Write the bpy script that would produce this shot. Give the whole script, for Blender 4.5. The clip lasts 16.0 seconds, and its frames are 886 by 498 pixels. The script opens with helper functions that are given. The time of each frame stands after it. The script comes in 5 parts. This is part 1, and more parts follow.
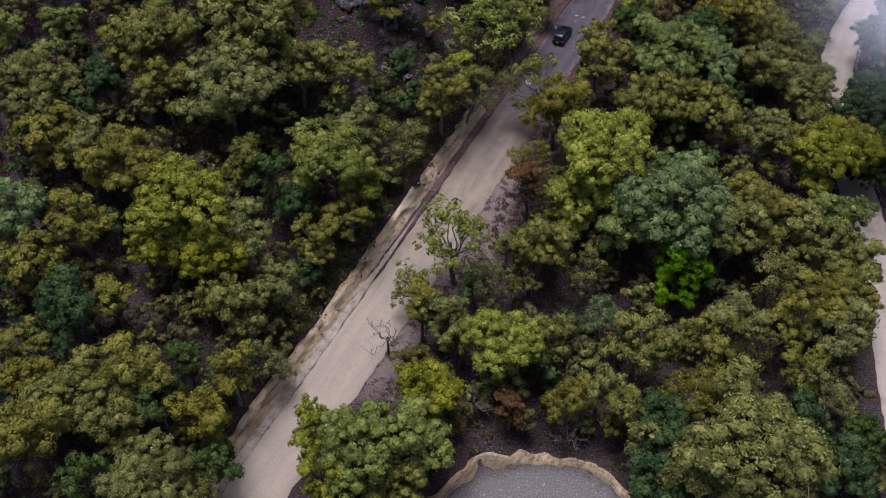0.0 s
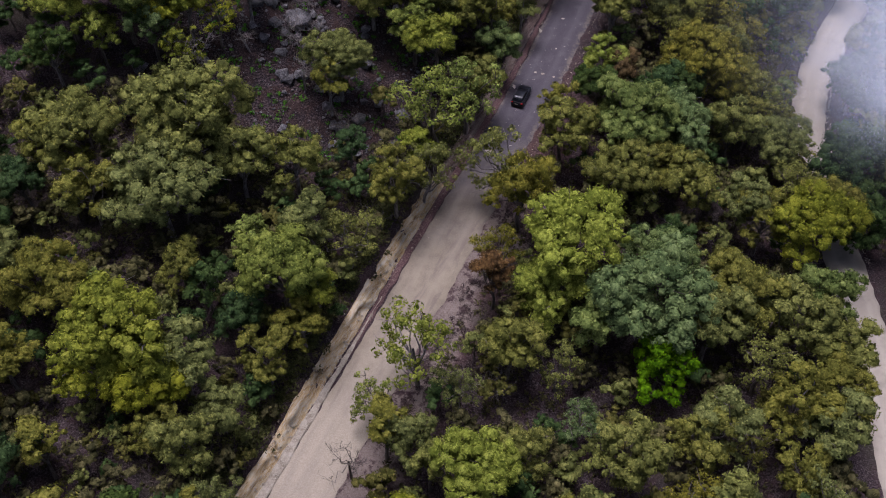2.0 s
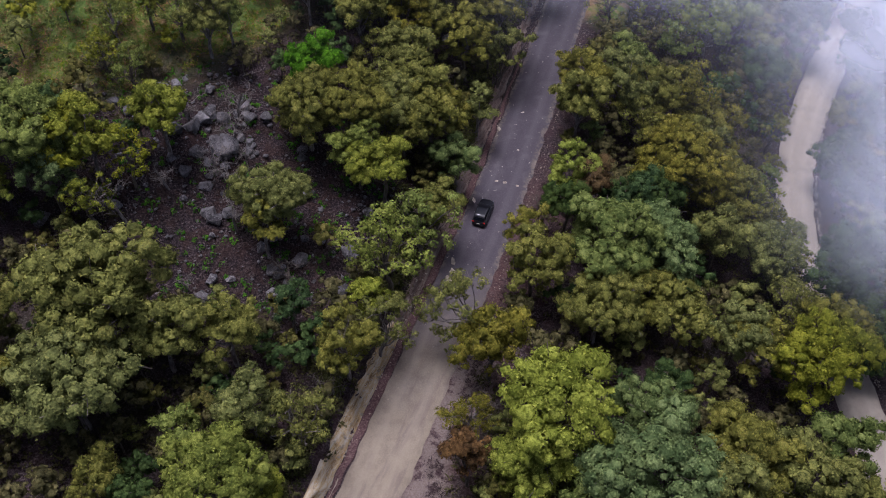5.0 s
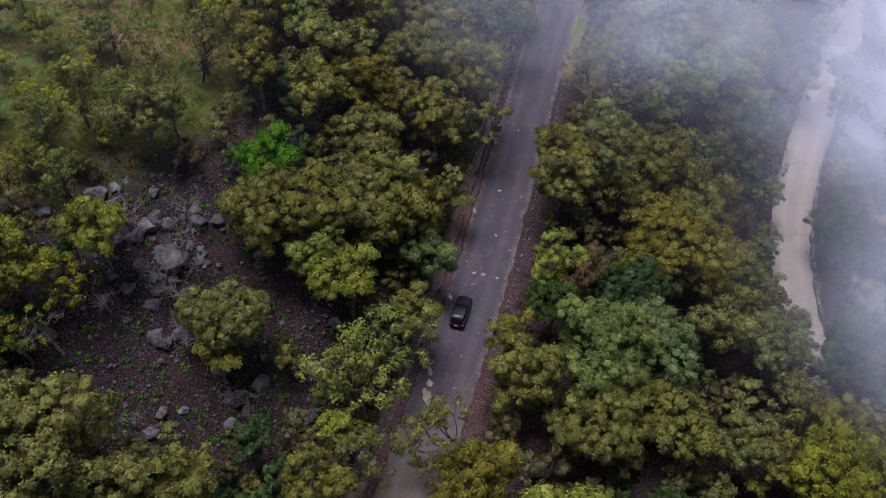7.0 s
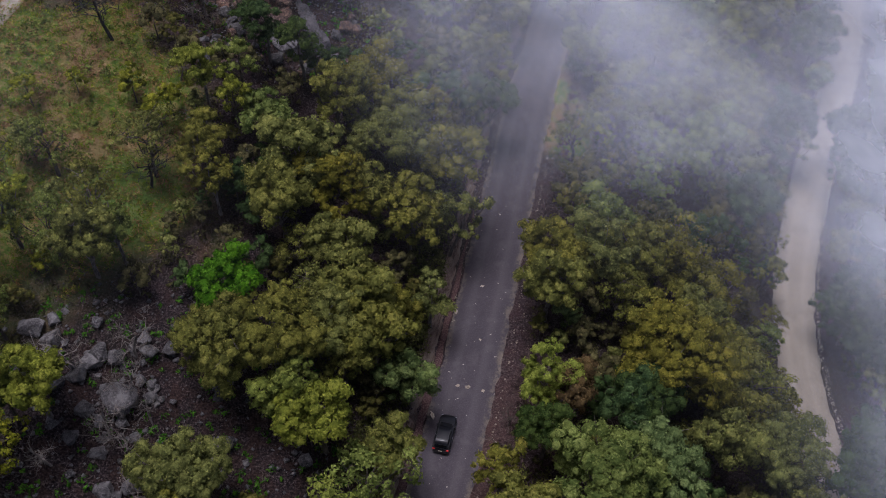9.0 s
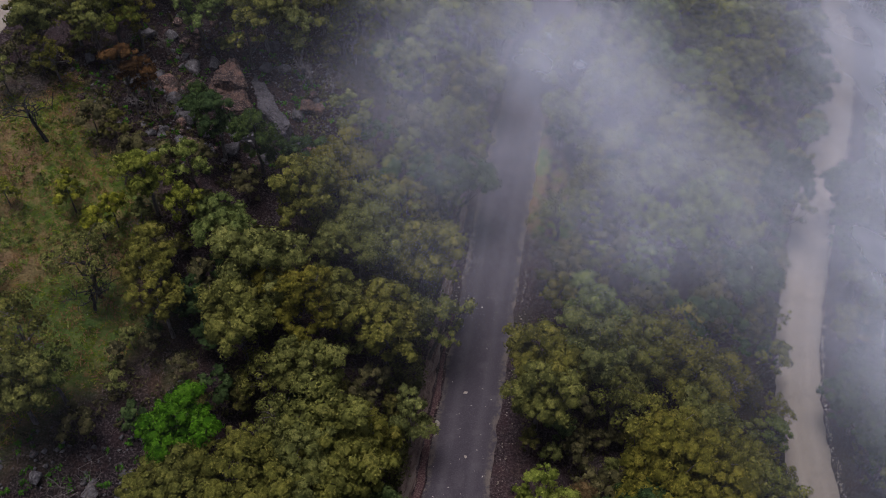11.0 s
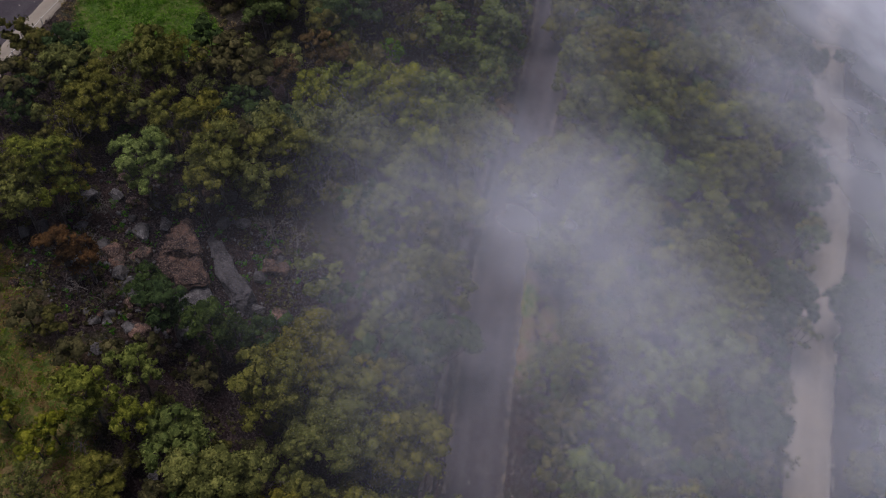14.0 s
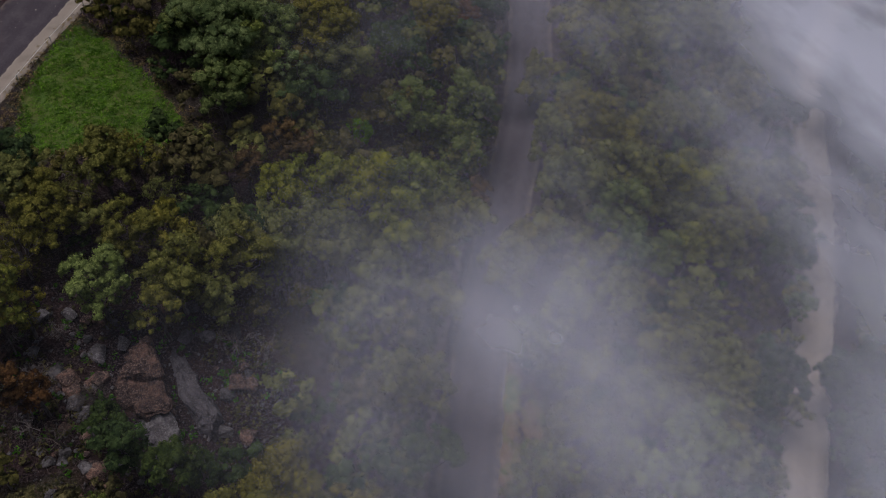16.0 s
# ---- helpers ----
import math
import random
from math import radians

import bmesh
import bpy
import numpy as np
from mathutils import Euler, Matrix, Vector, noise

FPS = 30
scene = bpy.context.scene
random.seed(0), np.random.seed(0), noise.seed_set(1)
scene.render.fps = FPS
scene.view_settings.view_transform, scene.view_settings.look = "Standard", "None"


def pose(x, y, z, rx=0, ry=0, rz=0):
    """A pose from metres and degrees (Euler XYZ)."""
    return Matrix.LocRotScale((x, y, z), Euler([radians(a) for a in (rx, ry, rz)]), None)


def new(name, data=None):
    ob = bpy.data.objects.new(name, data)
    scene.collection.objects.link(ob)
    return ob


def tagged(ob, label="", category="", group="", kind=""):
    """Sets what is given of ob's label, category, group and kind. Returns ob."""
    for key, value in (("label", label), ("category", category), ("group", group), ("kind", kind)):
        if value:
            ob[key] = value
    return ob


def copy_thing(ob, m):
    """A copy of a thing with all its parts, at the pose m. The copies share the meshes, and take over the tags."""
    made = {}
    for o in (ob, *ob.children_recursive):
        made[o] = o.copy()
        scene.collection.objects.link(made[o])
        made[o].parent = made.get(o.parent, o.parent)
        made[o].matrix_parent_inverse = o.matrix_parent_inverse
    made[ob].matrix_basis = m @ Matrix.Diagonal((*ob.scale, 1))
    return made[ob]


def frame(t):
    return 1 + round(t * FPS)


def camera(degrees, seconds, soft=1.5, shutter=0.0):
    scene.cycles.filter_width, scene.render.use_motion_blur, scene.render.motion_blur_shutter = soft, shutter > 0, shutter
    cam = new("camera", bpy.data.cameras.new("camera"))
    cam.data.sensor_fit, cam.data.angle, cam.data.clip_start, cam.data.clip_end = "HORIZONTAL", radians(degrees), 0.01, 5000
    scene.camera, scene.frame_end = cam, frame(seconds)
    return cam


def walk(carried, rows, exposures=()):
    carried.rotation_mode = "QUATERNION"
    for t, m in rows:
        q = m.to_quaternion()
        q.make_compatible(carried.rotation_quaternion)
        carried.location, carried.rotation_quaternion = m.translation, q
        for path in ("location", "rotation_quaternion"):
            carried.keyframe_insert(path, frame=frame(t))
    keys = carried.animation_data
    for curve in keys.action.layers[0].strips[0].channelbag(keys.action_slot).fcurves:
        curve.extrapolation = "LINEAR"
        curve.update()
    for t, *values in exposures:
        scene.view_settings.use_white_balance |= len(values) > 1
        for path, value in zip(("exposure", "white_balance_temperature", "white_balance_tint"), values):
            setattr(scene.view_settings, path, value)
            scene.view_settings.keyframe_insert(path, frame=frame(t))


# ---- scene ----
import functools

cam = camera(48.2, 16.0, soft=1.0)
METRES, EYE, TILT, LEAN, TURN = 124.0, 92.0, -49.0, 0.0, 0.0
ROWS = [
    (0.0, 0.0, 0.0, 0.0, -0.0, -0.0, -0.0),
    (0.5, 0.0003, 0.0204, 0.0237, -0.65, -0.07, 0.75),
    (1.0, 0.0003, 0.0421, 0.0487, -1.37, -0.14, 1.54),
    (1.5, 0.001, 0.0621, 0.0718, -1.94, -0.24, 2.19),
    (2.0, 0.0014, 0.0841, 0.0967, -2.4, -0.34, 2.69),
    (2.5, 0.0029, 0.1046, 0.12, -2.79, -0.44, 3.16),
    (3.0, 0.0045, 0.1271, 0.1451, -3.23, -0.53, 3.66),
    (3.5, 0.0061, 0.1476, 0.1692, -3.65, -0.67, 4.13),
    (4.0, 0.0077, 0.1705, 0.1946, -4.14, -0.78, 4.62),
    (6.5, 0.0253, 0.2798, 0.3236, -6.64, -1.84, 7.23),
    (7.0, 0.0296, 0.3025, 0.3495, -7.02, -2.01, 7.58),
    (7.5, 0.034, 0.3234, 0.3728, -7.39, -2.12, 7.94),
    (8.0, 0.0395, 0.3462, 0.3984, -7.81, -2.29, 8.36),
    (8.5, 0.0453, 0.3669, 0.4217, -8.17, -2.42, 8.77),
    (9.0, 0.0516, 0.3892, 0.4472, -8.58, -2.6, 9.16),
    (11.5, 0.0853, 0.4899, 0.5601, -10.28, -3.46, 11.0),
    (12.0, 0.0922, 0.5053, 0.587, -10.3, -3.65, 10.97),
    (12.5, 0.099, 0.5168, 0.6124, -10.43, -3.78, 11.11),
    (13.0, 0.1063, 0.5299, 0.6379, -11.01, -4.01, 11.66),
    (13.5, 0.1125, 0.542, 0.6599, -11.48, -4.18, 12.08),
    (14.0, 0.1191, 0.5549, 0.6838, -11.86, -4.38, 12.39),
    (14.5, 0.1257, 0.5661, 0.7063, -12.23, -4.63, 12.64),
    (15.0, 0.1334, 0.5787, 0.729, -12.66, -4.86, 13.09),
    (15.5, 0.14, 0.5904, 0.7494, -13.13, -5.08, 13.51),
    (16.0, 0.1486, 0.6028, 0.7724, -13.57, -5.38, 13.89),
]
EXPOSURES = [(t, stops, kelvin, 19.5 + 4.0 * (t < 8)) for t, stops, kelvin in ((0.0, 0.62, 5850.0), (4.0, 0.68, 5780.0), (7.0, 0.40, 5800.0), (9.0, 0.10, 5950.0), (11.5, -0.28, 6130.0), (12.5, -0.34, 6230.0), (16.0, -0.76, 6300.0))]
walk(cam, [(t, pose(0, 0, EYE, TILT, LEAN, TURN) @ pose(METRES * x, METRES * y, METRES * z, 90 + pitch, roll, yaw)) for t, x, y, z, yaw, pitch, roll in ROWS], EXPOSURES)

# ---- light: a bright overcast sky, with a soft high sun behind the cloud ----
SUN_HIGH, SUN_TURN = 79, -35
world = bpy.data.worlds.new("sky")
scene.world = world
world.use_nodes = True
sky = world.node_tree.nodes.new("ShaderNodeTexSky")
sky.sky_type, sky.sun_disc = "NISHITA", False
sky.sun_elevation, sky.sun_rotation = radians(SUN_HIGH), radians(SUN_TURN)
sky.air_density, sky.dust_density, sky.ozone_density = 1.0, 5.0, 1.0
back = world.node_tree.nodes["Background"]
back.inputs["Strength"].default_value = 0.072
world.node_tree.links.new(sky.outputs[0], back.inputs["Color"])
sun = new("sun", bpy.data.lights.new("sun", "SUN"))
sun.data.energy, sun.data.angle, sun.data.color = 2.9, radians(28), (1.0, 0.98, 0.97)
sun.matrix_world = Matrix.Rotation(radians(-SUN_TURN), 4, "Z") @ Matrix.Rotation(radians(-(90 - SUN_HIGH)), 4, "X")

# ---- materials ----
class Nodes:
    """A node material, written as short calls."""

    def __init__(self, name):
        self.mat = bpy.data.materials.new(name)
        self.mat.use_nodes = True
        self.tree = self.mat.node_tree
        self.bsdf = self.tree.nodes["Principled BSDF"]
        self.out = self.tree.nodes["Material Output"]

    def add(self, kind, props=None, **inputs):
        n = self.tree.nodes.new(kind)
        props = props or {}
        if "interpolation_type" in props:
            n.interpolation_type = props["interpolation_type"]
        if "data_type" in props:
            n.data_type, n.blend_type = props["data_type"], props["blend_type"]
        if "operation" in props:
            n.operation = props["operation"]
        if "attribute_name" in props:
            n.attribute_name = props["attribute_name"]
        for k, v in inputs.items():
            self.put(n.inputs[k.replace("_", " ")] if not k[1:].isdigit() else n.inputs[int(k[1:])], v)
        return n

    def put(self, socket, v):
        if isinstance(v, bpy.types.NodeSocket):
            self.tree.links.new(v, socket)
        else:
            socket.default_value = v

    def coords(self):
        return self.add("ShaderNodeTexCoord").outputs["Object"]

    def place(self):
        return self.add("ShaderNodeNewGeometry").outputs["Position"]

    def noise(self, vec, scale, detail=4.0, rough=0.55):
        return self.add("ShaderNodeTexNoise", Vector=vec, Scale=scale, Detail=detail, Roughness=rough).outputs["Fac"]

    def ramp(self, fac, stops):
        n = self.add("ShaderNodeValToRGB", Fac=fac)
        while len(n.color_ramp.elements) < len(stops):
            n.color_ramp.elements.new(0.5)
        for e, (p, c) in zip(n.color_ramp.elements, stops):
            e.position, e.color = p, (*c, 1) if len(c) == 3 else c
        return n.outputs["Color"]

    def step(self, v, a, b, low=0.0, high=1.0):
        return self.add("ShaderNodeMapRange", {"interpolation_type": "SMOOTHSTEP"}, Value=v, From_Min=a, From_Max=b, To_Min=low, To_Max=high).outputs[0]

    def mix(self, fac, a, b, blend="MIX"):
        n = self.add("ShaderNodeMix", {"data_type": "RGBA", "blend_type": blend})
        self.put(n.inputs[0], fac), self.put(n.inputs[6], a if isinstance(a, bpy.types.NodeSocket) else (*a, 1)), self.put(n.inputs[7], b if isinstance(b, bpy.types.NodeSocket) else (*b, 1))
        return n.outputs[2]

    def maths(self, op, a, b=0.0):
        n = self.add("ShaderNodeMath", {"operation": op})
        self.put(n.inputs[0], a), self.put(n.inputs[1], b)
        return n.outputs[0]

    def bump(self, height, distance, strength=1.0):
        self.put(self.bsdf.inputs["Normal"], self.add("ShaderNodeBump", Height=height, Distance=distance, Strength=strength).outputs[0])

    def done(self, colour, rough=0.8, metal=0.0, spec=0.3):
        self.put(self.bsdf.inputs["Base Color"], colour if isinstance(colour, bpy.types.NodeSocket) else (*colour, 1))
        self.put(self.bsdf.inputs["Roughness"], rough)
        self.put(self.bsdf.inputs["Metallic"], metal)
        self.put(self.bsdf.inputs["Specular IOR Level"], spec)
        return self.mat


def attribute(n, name):
    return n.add("ShaderNodeAttribute", {"attribute_name": name}).outputs["Fac"]


def foliage(name, dark, light, tip, young=0.25):
    """Leaves: each leaf and each tree of its own shade, some light let through."""
    n = Nodes(name)
    leaf = n.add("ShaderNodeNewGeometry").outputs["Random Per Island"]
    tree = n.add("ShaderNodeObjectInfo").outputs["Random"]
    pos = n.coords()
    tuft = n.noise(pos, 0.8, 3.0)
    base = n.mix(n.step(tuft, 0.40, 0.62), dark, light)
    base = n.mix(n.maths("MULTIPLY", n.step(leaf, 0.55, 1.0), young * 2), base, tip)
    hsv = n.add("ShaderNodeHueSaturation", Hue=n.step(tree, 0, 1, 0.482, 0.513), Saturation=n.step(tree, 0, 1, 1.20, 1.0), Value=n.maths("MULTIPLY", n.step(leaf, 0, 1, 0.80, 1.22), n.step(n.noise(pos, 6.5, 4.0, 0.8), 0.30, 0.70, 0.66, 1.32)), Color=base)
    n.bump(n.noise(pos, 4.5, 3.0, 0.7), 0.22)
    n.done(hsv.outputs[0], 0.75, 0.0, 0.06)
    through_leaf = n.add("ShaderNodeBsdfTranslucent", Color=hsv.outputs[0])
    both = n.add("ShaderNodeMixShader", Fac=0.22)
    n.tree.links.new(n.bsdf.outputs[0], both.inputs[1])
    n.tree.links.new(through_leaf.outputs[0], both.inputs[2])
    n.tree.links.new(both.outputs[0], n.out.inputs["Surface"])
    return n.mat


LEAF = {
    "olive": foliage("olive_leaves", (0.078, 0.084, 0.025), (0.162, 0.168, 0.049), (0.225, 0.214, 0.066)),
    "golden": foliage("golden_leaves", (0.080, 0.083, 0.022), (0.168, 0.168, 0.044), (0.235, 0.216, 0.064)),
    "yellow_green": foliage("yellow_green_leaves", (0.084, 0.102, 0.022), (0.180, 0.202, 0.044), (0.255, 0.262, 0.068)),
    "lime": foliage("lime_leaves", (0.100, 0.128, 0.032), (0.205, 0.248, 0.066), (0.28, 0.31, 0.095)),
    "blue_grey": foliage("blue_grey_leaves", (0.064, 0.092, 0.032), (0.138, 0.176, 0.062), (0.192, 0.222, 0.088)),
    "dark": foliage("dark_leaves", (0.025, 0.044, 0.015), (0.054, 0.083, 0.028), (0.086, 0.115, 0.040)),
    "bright": foliage("bright_leaves", (0.034, 0.092, 0.008), (0.074, 0.170, 0.016), (0.120, 0.215, 0.030)),
    "rust": foliage("rust_leaves", (0.060, 0.040, 0.020), (0.120, 0.078, 0.036), (0.17, 0.115, 0.055)),
    "understorey": foliage("understorey_leaves", (0.052, 0.056, 0.020), (0.108, 0.110, 0.038), (0.165, 0.150, 0.060)),
    "shrub": foliage("shrub_leaves", (0.050, 0.047, 0.021), (0.100, 0.090, 0.038), (0.155, 0.130, 0.062)),
    "dry": foliage("dry_brush", (0.052, 0.038, 0.037), (0.105, 0.080, 0.074), (0.17, 0.135, 0.12)),
    "grass": foliage("grass_blades", (0.085, 0.145, 0.020), (0.165, 0.230, 0.038), (0.29, 0.27, 0.08)),
    "lawn": foliage("lawn_blades", (0.070, 0.150, 0.018), (0.140, 0.27, 0.034), (0.24, 0.33, 0.07)),
    "straw": foliage("straw_grass", (0.175, 0.125, 0.058), (0.29, 0.205, 0.105), (0.37, 0.28, 0.15)),
}


def bark(name, dark, light):
    n = Nodes(name)
    pos = n.coords()
    streak = n.noise(n.add("ShaderNodeMapping", Vector=pos, Scale=(3.0, 3.0, 0.6)).outputs[0], 2.0, 5.0)
    n.bump(streak, 0.05)
    return n.done(n.mix(n.step(streak, 0.35, 0.65), dark, light), 0.85)


BARK = {"pale": bark("pale_bark", (0.07, 0.056, 0.05), (0.22, 0.19, 0.17)), "brown": bark("brown_bark", (0.04, 0.032, 0.026), (0.13, 0.105, 0.085)), "black": bark("charred_bark", (0.012, 0.011, 0.011), (0.05, 0.045, 0.042))}


def ground_material():
    n = Nodes("forest_floor")
    pos = n.place()
    big, mid, fine = n.noise(pos, 0.06, 4.0), n.noise(pos, 0.6, 5.0, 0.65), n.noise(pos, 5.0, 5.0, 0.7)
    litter = n.ramp(fine, [(0.34, (0.012, 0.009, 0.010)), (0.46, (0.038, 0.026, 0.028)), (0.54, (0.072, 0.052, 0.054)), (0.62, (0.135, 0.105, 0.102)), (0.72, (0.25, 0.215, 0.205))])
    litter = n.mix(n.maths("MULTIPLY", n.step(mid, 0.40, 0.68), 0.55), litter, (0.062, 0.030, 0.032))
    litter = n.mix(n.maths("MULTIPLY", n.step(big, 0.5, 0.68), 0.5), litter, (0.058, 0.058, 0.027))
    turf = n.ramp(n.noise(pos, 1.1, 6.0, 0.7), [(0.34, (0.070, 0.130, 0.018)), (0.48, (0.135, 0.185, 0.032)), (0.58, (0.25, 0.215, 0.065)), (0.70, (0.37, 0.245, 0.115))])
    turf = n.mix(n.step(n.noise(pos, 0.16, 3.0), 0.49, 0.64), turf, n.ramp(fine, [(0.35, (0.165, 0.110, 0.050)), (0.65, (0.33, 0.215, 0.105))]))
    lush = n.mix(n.step(mid, 0.38, 0.66), n.ramp(fine, [(0.3, (0.060, 0.115, 0.020)), (0.7, (0.135, 0.235, 0.045))]), n.ramp(fine, [(0.3, (0.115, 0.155, 0.034)), (0.7, (0.23, 0.26, 0.075))]))
    stones = n.ramp(fine, [(0.3, (0.11, 0.10, 0.092)), (0.5, (0.20, 0.185, 0.172)), (0.72, (0.32, 0.30, 0.28))])
    char_and_gap = n.ramp(fine, [(0.38, (0.010, 0.007, 0.008)), (0.50, (0.032, 0.022, 0.024)), (0.58, (0.078, 0.055, 0.055)), (0.70, (0.20, 0.165, 0.155))])
    char_and_gap = n.mix(n.step(mid, 0.44, 0.60), char_and_gap, n.ramp(fine, [(0.36, (0.016, 0.009, 0.009)), (0.56, (0.058, 0.034, 0.030)), (0.70, (0.12, 0.085, 0.070))]))
    litter = n.mix(attribute(n, "char_and_gap"), litter, char_and_gap)
    c = n.mix(attribute(n, "turf"), litter, turf)
    c = n.mix(attribute(n, "lush"), c, lush)
    c = n.mix(n.maths("MULTIPLY", attribute(n, "verge"), n.step(mid, 0.3, 0.6, 0.5, 1.0)), c, n.ramp(fine, [(0.3, (0.048, 0.023, 0.023)), (0.55, (0.108, 0.062, 0.056)), (0.75, (0.21, 0.16, 0.135))]))
    earth = n.mix(n.step(n.noise(pos, 0.8, 5.0, 0.7), 0.50, 0.62), n.ramp(fine, [(0.3, (0.150, 0.108, 0.090)), (0.6, (0.265, 0.210, 0.180))]), n.ramp(fine, [(0.35, (0.045, 0.024, 0.026)), (0.65, (0.105, 0.068, 0.066))]))
    c = n.mix(attribute(n, "bare"), c, earth)
    c = n.mix(attribute(n, "gravel"), c, stones)
    n.bump(n.maths("ADD", fine, mid), 0.5)
    return n.done(c, 0.92, 0.0, 0.15)


def litter_strip():
    """Fallen dark red leaves along the foot of the bank."""
    n = Nodes("red_leaf_litter")
    pos = n.place()
    fine = n.noise(pos, 6.0, 5.0, 0.75)
    n.bump(fine, 0.08)
    return n.done(n.ramp(fine, [(0.32, (0.030, 0.015, 0.016)), (0.48, (0.075, 0.038, 0.038)), (0.60, (0.130, 0.090, 0.078)), (0.72, (0.25, 0.20, 0.165))]), 0.92, 0.0, 0.15)


def dirt_colour(n, pos):
    fine, mid, big = n.noise(pos, 7.0, 6.0, 0.7), n.noise(pos, 0.9, 4.0), n.noise(pos, 0.17, 3.0)
    c = n.mix(n.step(big, 0.35, 0.65), (0.165, 0.132, 0.094), (0.225, 0.186, 0.135))
    c = n.mix(n.maths("MULTIPLY", n.step(mid, 0.42, 0.66), 0.5), c, (0.118, 0.090, 0.063))
    return n.mix(0.45, c, n.ramp(fine, [(0.25, (0.098, 0.076, 0.054)), (0.55, (0.188, 0.156, 0.113)), (0.8, (0.29, 0.25, 0.193))])), fine


def dirt_road():
    n = Nodes("pale_dirt")
    c, fine = dirt_colour(n, n.place())
    c = n.mix(0.45, c, (0.36, 0.32, 0.27))
    c = n.mix(n.maths("MULTIPLY", attribute(n, "track"), 0.3), c, (0.37, 0.33, 0.27))
    c = n.mix(n.maths("MULTIPLY", n.step(n.noise(n.place(), 0.35, 4.0, 0.6), 0.5, 0.68), 0.4), c, (0.15, 0.125, 0.10))
    n.bump(fine, 0.04)
    return n.done(c, 0.9, 0.0, 0.2)


def sealed_road():
    """Worn bitumen, covered with pale dust towards its near end and in its wheel tracks."""
    n = Nodes("worn_bitumen")
    pos = n.place()
    dirt, fine = dirt_colour(n, pos)
    tar = n.ramp(fine, [(0.30, (0.031, 0.026, 0.031)), (0.55, (0.051, 0.043, 0.050)), (0.80, (0.098, 0.087, 0.094))])
    tar = n.mix(n.maths("MULTIPLY", n.step(n.noise(pos, 0.5, 5.0, 0.65), 0.50, 0.72), 0.6), tar, (0.080, 0.069, 0.073))
    tar = n.mix(n.step(n.noise(pos, 2.2, 3.0), 0.705, 0.73), tar, (0.42, 0.38, 0.31))
    tracks = attribute(n, "track")
    tar = n.mix(n.maths("MULTIPLY", tracks, 0.3), tar, (0.100, 0.088, 0.092))
    along = n.add("ShaderNodeSeparateXYZ", Vector=pos).outputs["Y"]
    wave = n.maths("MULTIPLY", n.maths("SUBTRACT", n.noise(pos, 0.16, 5.0, 0.65), 0.5), 26.0)
    dusty = n.step(n.maths("ADD", along, wave), 90.0, 117.0, 1.0, 0.0)
    dusty = n.maths("MAXIMUM", dusty, n.maths("MULTIPLY", n.maths("MULTIPLY", attribute(n, "edge"), n.step(n.noise(pos, 1.3, 4.0, 0.7), 0.38, 0.60)), 0.7))
    run = n.add("ShaderNodeMapping", Vector=n.add("ShaderNodeMapping", Vector=pos, Rotation=(0, 0, radians(-61))).outputs[0], Scale=(0.10, 0.9, 1.0)).outputs[0]
    streaks = n.step(n.noise(run, 1.0, 4.0, 0.6), 0.46, 0.64)
    dirt = n.mix(n.maths("MULTIPLY", streaks, 0.55), dirt, (0.105, 0.080, 0.068))
    dirt = n.mix(n.maths("MULTIPLY", tracks, 0.35), dirt, (0.255, 0.212, 0.158))
    dirt = n.mix(n.maths("MULTIPLY", n.step(n.maths("ADD", along, wave), 68.0, 92.0, 1.0, 0.0), 0.5), dirt, n.ramp(fine, [(0.3, (0.22, 0.180, 0.132)), (0.7, (0.36, 0.31, 0.245))]))
    n.bump(fine, 0.03)
    return n.done(n.mix(dusty, tar, dirt), 0.88, 0.0, 0.25)


def rock_material(name, tones, lichen=(0.21, 0.20, 0.195), beds=0.0):
    """Rock; beds: how far its layers are drawn out along the road."""
    n = Nodes(name)
    pos = n.place()
    if beds:
        pos = n.add("ShaderNodeMapping", Vector=n.add("ShaderNodeMapping", Vector=pos, Rotation=(0, 0, radians(30))).outputs[0], Scale=(2.4, 0.22, 2.4)).outputs[0]
    tint = n.add("ShaderNodeObjectInfo").outputs["Random"]
    mid, fine = n.noise(pos, 0.9, 5.0, 0.6), n.noise(pos, 6.0, 6.0, 0.75)
    c = n.ramp(n.maths("ADD", n.maths("MULTIPLY", mid, 0.6), n.maths("MULTIPLY", fine, 0.4)), [(0.38, tones[0]), (0.49, tones[1]), (0.60, tones[2])])
    c = n.mix(n.maths("MULTIPLY", n.step(n.noise(pos, 4.5, 8.0, 0.85), 0.52, 0.58), 0.8), c, lichen)
    c = n.add("ShaderNodeHueSaturation", Value=n.step(tint, 0, 1, 0.7, 1.2), Color=c).outputs[0]
    n.bump(n.maths("ADD", mid, fine), 0.22)
    return n.done(c, 0.9, 0.0, 0.2)


GROUND, DIRT, BITUMEN, LITTER = ground_material(), dirt_road(), sealed_road(), litter_strip()
GRANITE = rock_material("grey_granite", ((0.030, 0.027, 0.030), (0.085, 0.077, 0.079), (0.175, 0.163, 0.163)))
RED_ROCK = rock_material("red_stained_rock", ((0.018, 0.013, 0.014), (0.070, 0.046, 0.040), (0.21, 0.120, 0.085)), (0.30, 0.21, 0.16))
CUT_EARTH = rock_material("orange_cut_earth", ((0.24, 0.145, 0.066), (0.58, 0.405, 0.190), (0.72, 0.63, 0.47)), (0.72, 0.68, 0.60), 0.5)
RED_EARTH = rock_material("red_brown_earth", ((0.070, 0.043, 0.036), (0.185, 0.122, 0.098), (0.30, 0.235, 0.19)), (0.30, 0.25, 0.21), 0.5)
